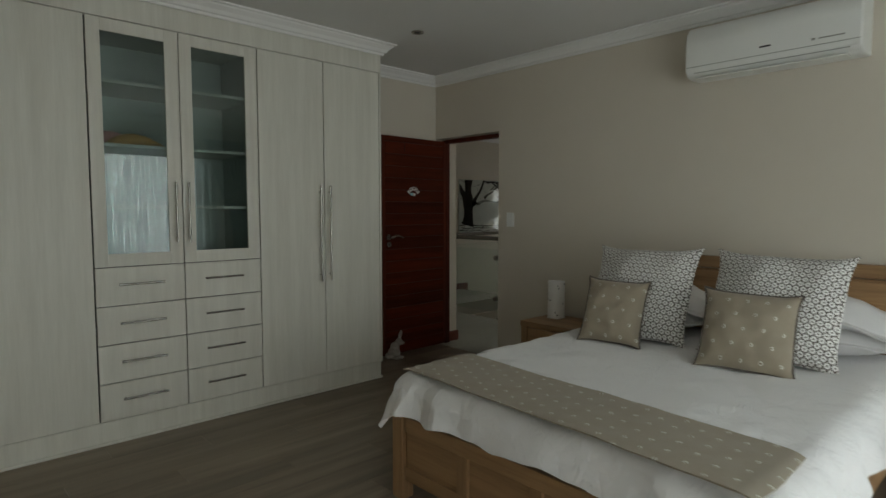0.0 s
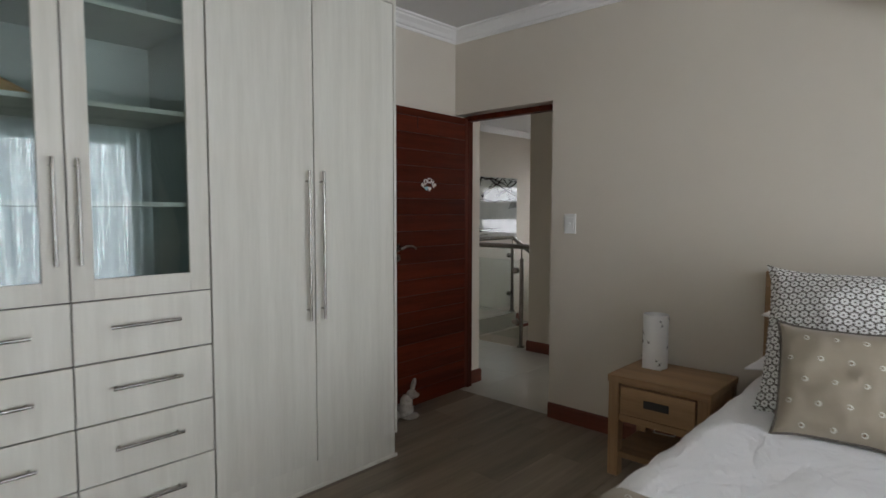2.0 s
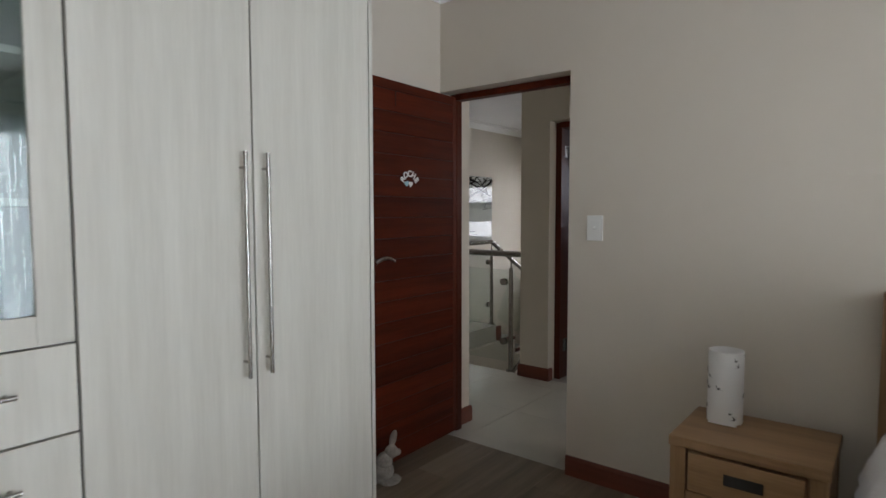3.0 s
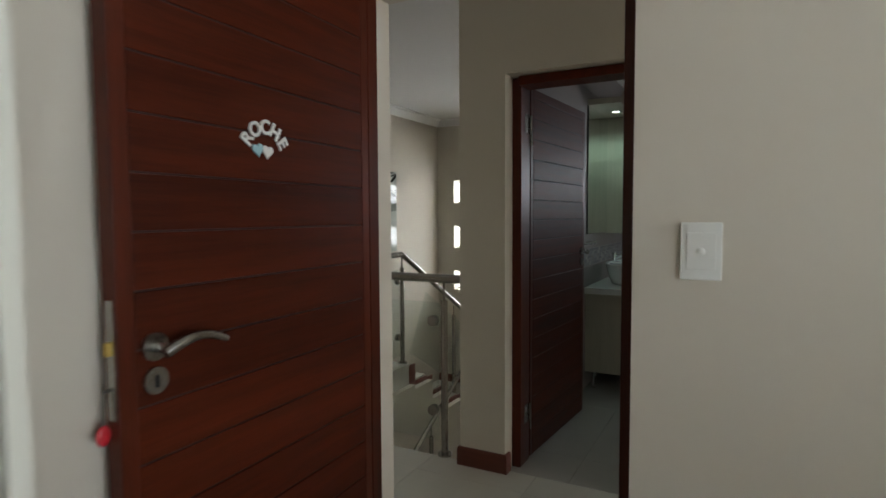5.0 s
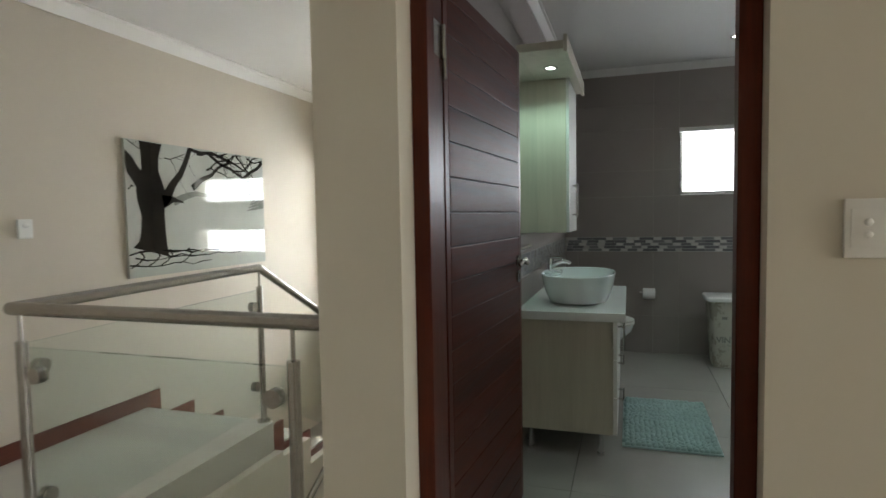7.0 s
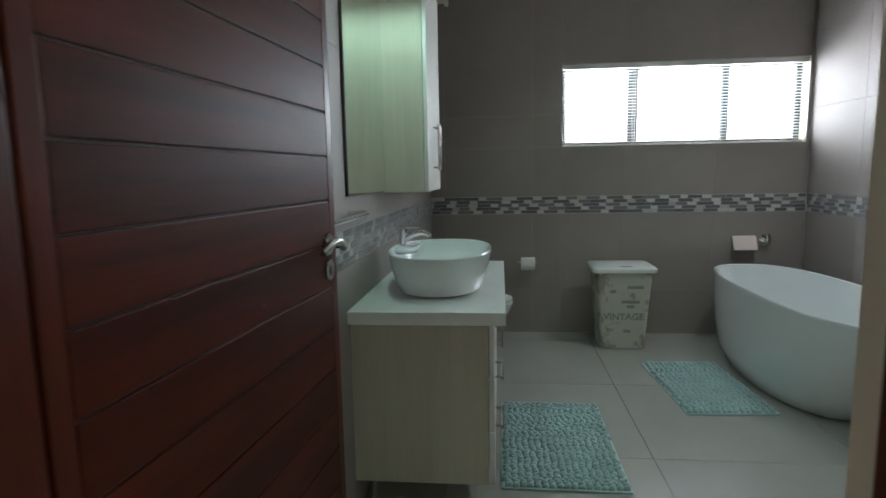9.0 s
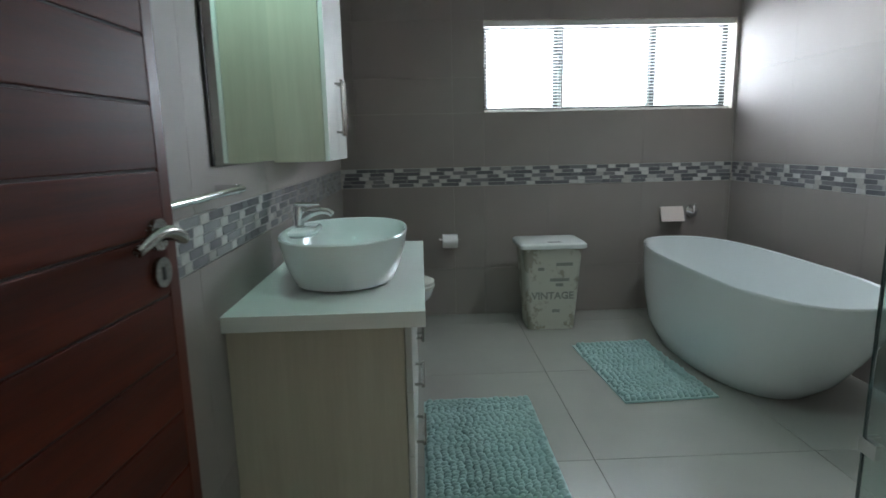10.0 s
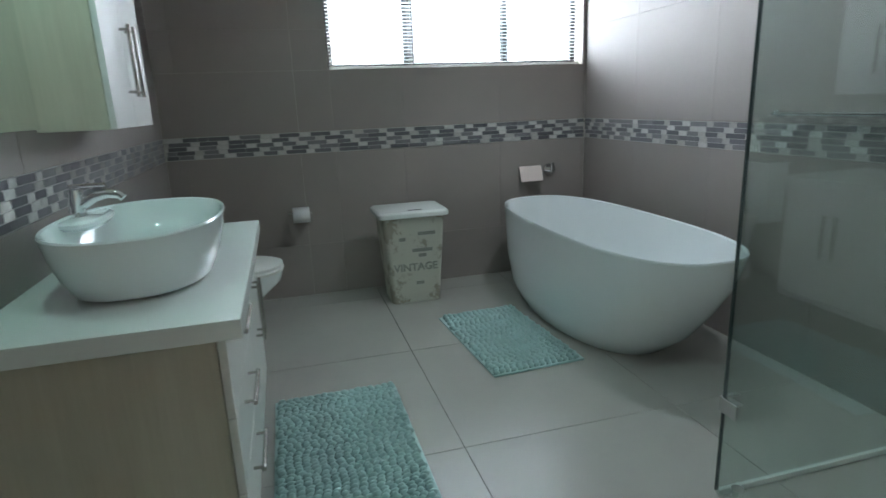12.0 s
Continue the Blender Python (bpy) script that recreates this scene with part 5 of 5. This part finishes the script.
part("body", loft([rrect(5.29, -0.56, 0.135, 0.155, 0.005), rrect(5.29, -0.56, 0.16, 0.195, 0.56)]), M["hamper"], hp)
part("lid", loft([rrect(5.285, -0.56, 0.172, 0.215, 0.56), rrect(5.285, -0.56, 0.178, 0.222, 0.566), rrect(5.285, -0.56, 0.178, 0.222, 0.588), rrect(5.285, -0.56, 0.165, 0.21, 0.6)]), M["counter"], hp)
part("lid_grip", box((5.15, -0.615, 0.5985), (5.17, -0.53, 0.6015)), M["dark"], hp)
tilt = math.degrees(math.atan2(0.025, 0.555))
FRONT = Matrix.Translation((5.1535, -0.56, 0.005)) @ pose(0, 0, 0, 0, -tilt, 0) @ pose(0, 0, 0, 90, 0, -90)
add_letter("VINTAGE", 0.068, FRONT @ pose(0.0, 0.235, 0.0005), hp, M["print_grey"], "printed_word")
for x0, x1, z in ((0.02, 0.13, 0.44), (-0.02, 0.11, 0.335), (-0.1, -0.06, 0.41), (0.02, 0.07, 0.3), (0.0, 0.05, 0.12)):
    part("print_bar", box((x0, z, -0.0005), (x1, z + 0.022, 0.0012), 0.0, FRONT), M["print_grey"], hp)

# bathtub
tub = thing("bathtub", (4.42, -1.5, 0), "white freestanding oval bathtub", "bathtub")
levels = [(0.615, 0.275, 0.0), (0.635, 0.292, 0.012), (0.74, 0.334, 0.12), (0.83, 0.349, 0.28), (0.89, 0.352, 0.43), (0.918, 0.35, 0.56), (0.922, 0.352, 0.572), (0.919, 0.349, 0.58), (0.908, 0.338, 0.574),
          (0.86, 0.312, 0.45), (0.79, 0.285, 0.28), (0.67, 0.24, 0.15), (0.43, 0.155, 0.115), (0.05, 0.04, 0.11)]
part("shell", loft([oval(4.62 - 0.13 * min(1.0, z / 0.5), -1.455, a, b, z, 72, 2.3 + 0.45 * min(1.0, z / 0.5)) for a, b, z in levels]), M["ceramic"], tub, smooth=True)
part("drain", rod((4.46, -1.46, 0.111), (4.46, -1.46, 0.116), 0.03, seg=24), M["chrome"], tub)

# bath mats


def bath_mat(x0, x1, y0, y1, seed, label, turn=0.0):
    mt = thing("bath_mat", ((x0 + x1) / 2, (y0 + y1) / 2, 0), label, "bath mat", "bath mats")
    part("backing", box((x0, y0, 0.001), (x1, y1, 0.01), 0.003), M["mat"], mt)
    r = random.Random(seed)
    unit = bmesh.new()
    bmesh.ops.create_uvsphere(unit, u_segments=7, v_segments=5, radius=1)
    uvs = [v.co.copy() for v in unit.verts]
    ufs = [[v.index for v in f.verts] for f in unit.faces]
    unit.free()
    verts, faces = [], []
    nx, ny = int((x1 - x0) / 0.0205), int((y1 - y0) / 0.03)
    for i in range(nx):
        shift = r.uniform(0.2, 0.8)
        for j in range(ny):
            cx = x0 + 0.006 + (x1 - x0 - 0.012) * (i + 0.5) / nx + r.uniform(-0.002, 0.002)
            cy = y0 + 0.012 + (y1 - y0 - 0.024) * (j + shift) / ny + r.uniform(-0.003, 0.003)
            a, sx, sy, sz = r.uniform(0.1, 0.4), r.uniform(0.0074, 0.0086), r.uniform(0.0165, 0.02), r.uniform(0.012, 0.02)
            base = len(verts)
            for v in uvs:
                x, y = v.x * sx, v.y * sy
                verts.append((cx + x * math.cos(a) - y * math.sin(a), cy + x * math.sin(a) + y * math.cos(a), 0.014 + v.z * sz))
            faces += [[base + k for k in f] for f in ufs]
    me = bpy.data.meshes.new("pile")
    me.from_pydata(verts, [], faces)
    me.polygons.foreach_set("use_smooth", [True] * len(faces))
    me.materials.append(M["mat"])
    ob = new("pile", me)
    ob.parent = mt
    ob.matrix_parent_inverse = mt.matrix_basis.inverted()
    tagged(ob, "tufted chenille pile", kind="stuff")
    mt.rotation_euler.z = radians(turn)


bath_mat(3.25, 4.11, -0.21, 0.31, 1, "aqua chenille bath mat before the vanity")
bath_mat(4.036, 4.836, -1.108, -0.634, 2, "aqua chenille bath mat before the tub", 3.5)

# shower screen
ss = thing("shower_screen", (3.05, -1.4, 0), "clear glass shower screen with chrome fittings", "shower screen")
part("glass_panel", box((3.046, -1.95, 0.02), (3.054, -1.04, 2.0)), M["shower_glass"], ss).visible_shadow = False
part("glass_panel", box((1.63, -1.039, 0.02), (3.05, -1.031, 2.0)), M["shower_glass"], ss).visible_shadow = False
part("corner_seal", box((3.0465, -1.0385, 0.02), (3.0535, -1.0305, 2.0)), M["glass_dark_edge"], ss, "dark green glass edge")
part("bottom_seal", box((3.043, -1.95, 0.0), (3.057, -1.04, 0.02), 0.002), M["counter"], ss)
for z in (0.32, 1.7):
    c = part("clip", box((3.04, -1.085, z - 0.025), (3.06, -1.025, z + 0.025), 0.003), M["chrome"], ss)
    part("clip_plate", box((2.99, -1.047, z - 0.025), (3.05, -1.023, z + 0.025), 0.003), M["chrome"], c)
part("foot", rod((3.0, -1.07, 0.0), (3.0, -1.07, 0.05), 0.02), M["chrome"], ss)

# bathroom window with blind
bw = tagged(new("window_5"), "three-part bathroom window with dark aluminium frame", "window", kind="structure")
for a, b in ((-1.93, -1.89), (-1.415, -1.36), (-0.745, -0.67), (-0.2, -0.16)):
    part("window_frame", box((5.70, a, 1.46), (5.74, b, 2.075), 0.002), M["frame_dark"], bw)
for z in (1.46, 2.035):
    part("window_frame", box((5.702, -1.89, z), (5.738, -0.2, z + 0.04), 0.002), M["frame_dark"], bw)
for a, b in ((-1.89, -1.415), (-1.36, -0.745), (-0.67, -0.2)):
    part("pane", box((5.718, a, 1.5), (5.722, b, 2.035)), M["pane"], bw).visible_shadow = False
bl = thing("venetian_blind", (5.63, -1.05, 1.47), "white venetian blind with open slats over the window", "blind")
part("head_box", box((5.60, -1.925, 2.035), (5.65, -0.165, 2.073), 0.003), M["white"], bl)
part("bottom_bar", box((5.61, -1.92, 1.464), (5.64, -0.17, 1.478), 0.002), M["white"], bl)
slat = mesh_of("slat", box((-0.0125, -0.875, -0.0006), (0.0125, 0.875, 0.0006)), M["slat"])
for i in range(25):
    s = new("slat", slat)
    s.parent = bl
    s.matrix_parent_inverse = bl.matrix_basis.inverted()
    s.matrix_basis = pose(5.625, -1.045, 1.492 + 0.0218 * i, 0, 4, 0)
for y in (-1.78, -1.32, -0.69, -0.25):
    for x in (5.612, 5.638):
        part("ladder_cord", rod((x, y, 1.47), (x, y, 2.04), 0.0012, seg=6), M["white"], bl)
    part("ladder_tape", box((5.6115, y - 0.018, 1.47), (5.6122, y - 0.012, 2.04)), M["white"], bl)

# ---- pieces: floorboards, tiles, mosaic ----


def pieces(name, parent, cells, thickness, material, gap, axis, face, out, bevel=0.0):
    """Rectangular pieces (u0, u1, v0, v1) on a plane; alike sizes share one mesh."""
    cache = {}
    for u0, u1, v0, v1 in cells:
        w, h = round(u1 - u0 - gap, 4), round(v1 - v0 - gap, 4)
        if w < 0.004 or h < 0.004:
            continue
        if (w, h) not in cache:
            if axis == "z":
                bm = box((-w / 2, -h / 2, 0), (w / 2, h / 2, thickness), bevel)
            elif axis == "x":
                bm = box((0, -w / 2, -h / 2), (out * thickness, w / 2, h / 2), bevel)
            else:
                bm = box((-w / 2, 0, -h / 2), (w / 2, out * thickness, h / 2), bevel)
            cache[w, h] = mesh_of(name, bm, material, False)
        ob = new(name, cache[w, h])
        ob.parent = parent
        u, v = (u0 + u1) / 2, (v0 + v1) / 2
        ob.matrix_basis = pose(u, v, face) if axis == "z" else (pose(face, u, v) if axis == "x" else pose(u, face, v))


boards = []
r2 = random.Random(4)
y = 0.83
row = 0
while y > -4.6:
    y2 = max(y - 0.192, -4.6)
    x = -4.5 + (row * 0.47) % 1.2 - 1.2
    while x < 0.03:
        a, b = max(x, -4.5), min(x + 1.2, 0.03)
        if b - a > 0.01:
            boards.append((a, b, y2, y))
        x += 1.2
    y, row = y2, row + 1
pieces("floorboard", bpy.data.objects["floor_bedroom"], boards, 0.012, M["laminate"], 0.0012, "z", -0.012, 1, 0.001)


def grid_cells(us, vs, skip=()):
    out = []
    for a, b in zip(us, us[1:]):
        for c, d in zip(vs, vs[1:]):
            if not any(s[0] - 1e-6 <= a and b <= s[1] + 1e-6 and s[2] - 1e-6 <= c and d <= s[3] + 1e-6 for s in skip):
                out.append((a, b, c, d))
    return out


def steps(lo, hi, start, size):
    s = {lo, hi}
    k = math.ceil((lo - start) / size)
    while start + k * size < hi - 1e-6:
        if start + k * size > lo + 0.03:
            s.add(round(start + k * size, 4))
        k += 1
    return sorted(s)


pieces("tile", bpy.data.objects["floor_hall"], grid_cells([0.031, 0.63, 1.23, 1.43], steps(-3.4, 3.52, 0.1, 0.6)), 0.010, M["hall_tile"], 0.003, "z", -0.010, 1)
pieces("tile", bpy.data.objects["floor_bathroom"], grid_cells(steps(1.431, 5.58, 3.55, 0.9), steps(-1.955, 0.858, -0.365, 0.9)), 0.010, M["bath_tile"], 0.003, "z", -0.010, 1)
ZT = [0.0, 0.35, 0.95, 1.085, 1.70, 2.30, ZC]
WIN = (-1.93, -0.16, 1.46, 2.075)
skipband = lambda a, b: [(a, b, 0.95, 1.085)]
pieces("tile", bpy.data.objects["wall_bath_side"], grid_cells(steps(1.621, 5.58, 4.28, 0.68), ZT, skipband(1, 6)), 0.010, M["wall_tile"], 0.0014, "y", -1.966, 1)
pieces("tile", bpy.data.objects["wall_between"], grid_cells(steps(1.627, 5.58, 2.92, 0.68), ZT, skipband(1, 6)), 0.010, M["wall_tile"], 0.0014, "y", 0.866, -1)
uw = sorted(set(steps(-1.955, 0.856, -1.3, 0.68)) | {-1.93, -0.16})
zw = sorted(set(ZT) | {1.46, 2.075})
pieces("tile", bpy.data.objects["wall_outer"], grid_cells(uw, zw, skipband(-3, 2) + [WIN]), 0.010, M["wall_tile"], 0.0014, "x", 5.59, -1)


def mosaic_cells(lo, hi, seed):
    """Five courses of long grey and short pale pieces, each course slipped along the last."""
    grey, pale, rr = [], [], random.Random(seed)
    for k in range(5):
        u, turn = lo - 0.3 + 0.062 * k + rr.uniform(-0.02, 0.02), 0
        while u < hi:
            short = turn % 2 == 1
            n = u + (rr.choice((0.052, 0.06, 0.068)) if short else rr.choice((0.085, 0.105, 0.125)))
            a, b = max(u, lo), min(n, hi)
            if b - a > 0.012:
                (pale if short and rr.random() < 0.92 else grey).append((round(a, 3), round(b, 3), 0.9525 + 0.0262 * k, 0.9525 + 0.0262 * (k + 1)))
            u, turn = n, turn + (1 if rr.random() < 0.95 else 2)
    return grey, pale


for wall, axis, face, out, lo, hi, seed in (("wall_outer", "x", 5.59, -1, -1.955, 0.856, 1), ("wall_between", "y", 0.866, -1, 2.35, 5.578, 2), ("wall_bath_side", "y", -1.966, 1, 2.9, 5.578, 3)):
    a, b = sorted((face, face + out * 0.0065))
    band = box((a, lo, 0.951), (b, hi, 1.084)) if axis == "x" else box((lo, a, 0.951), (hi, b, 1.084))
    part("grout_band", band, M["grout_pale"], bpy.data.objects[wall], "pale grout between the mosaic pieces")
    for cells, mt in zip(mosaic_cells(lo, hi, seed), ("mosaic", "mosaic_pale")):
        pieces("mosaic_piece", bpy.data.objects[wall], cells, 0.009, M[mt], 0.003, axis, face, out)
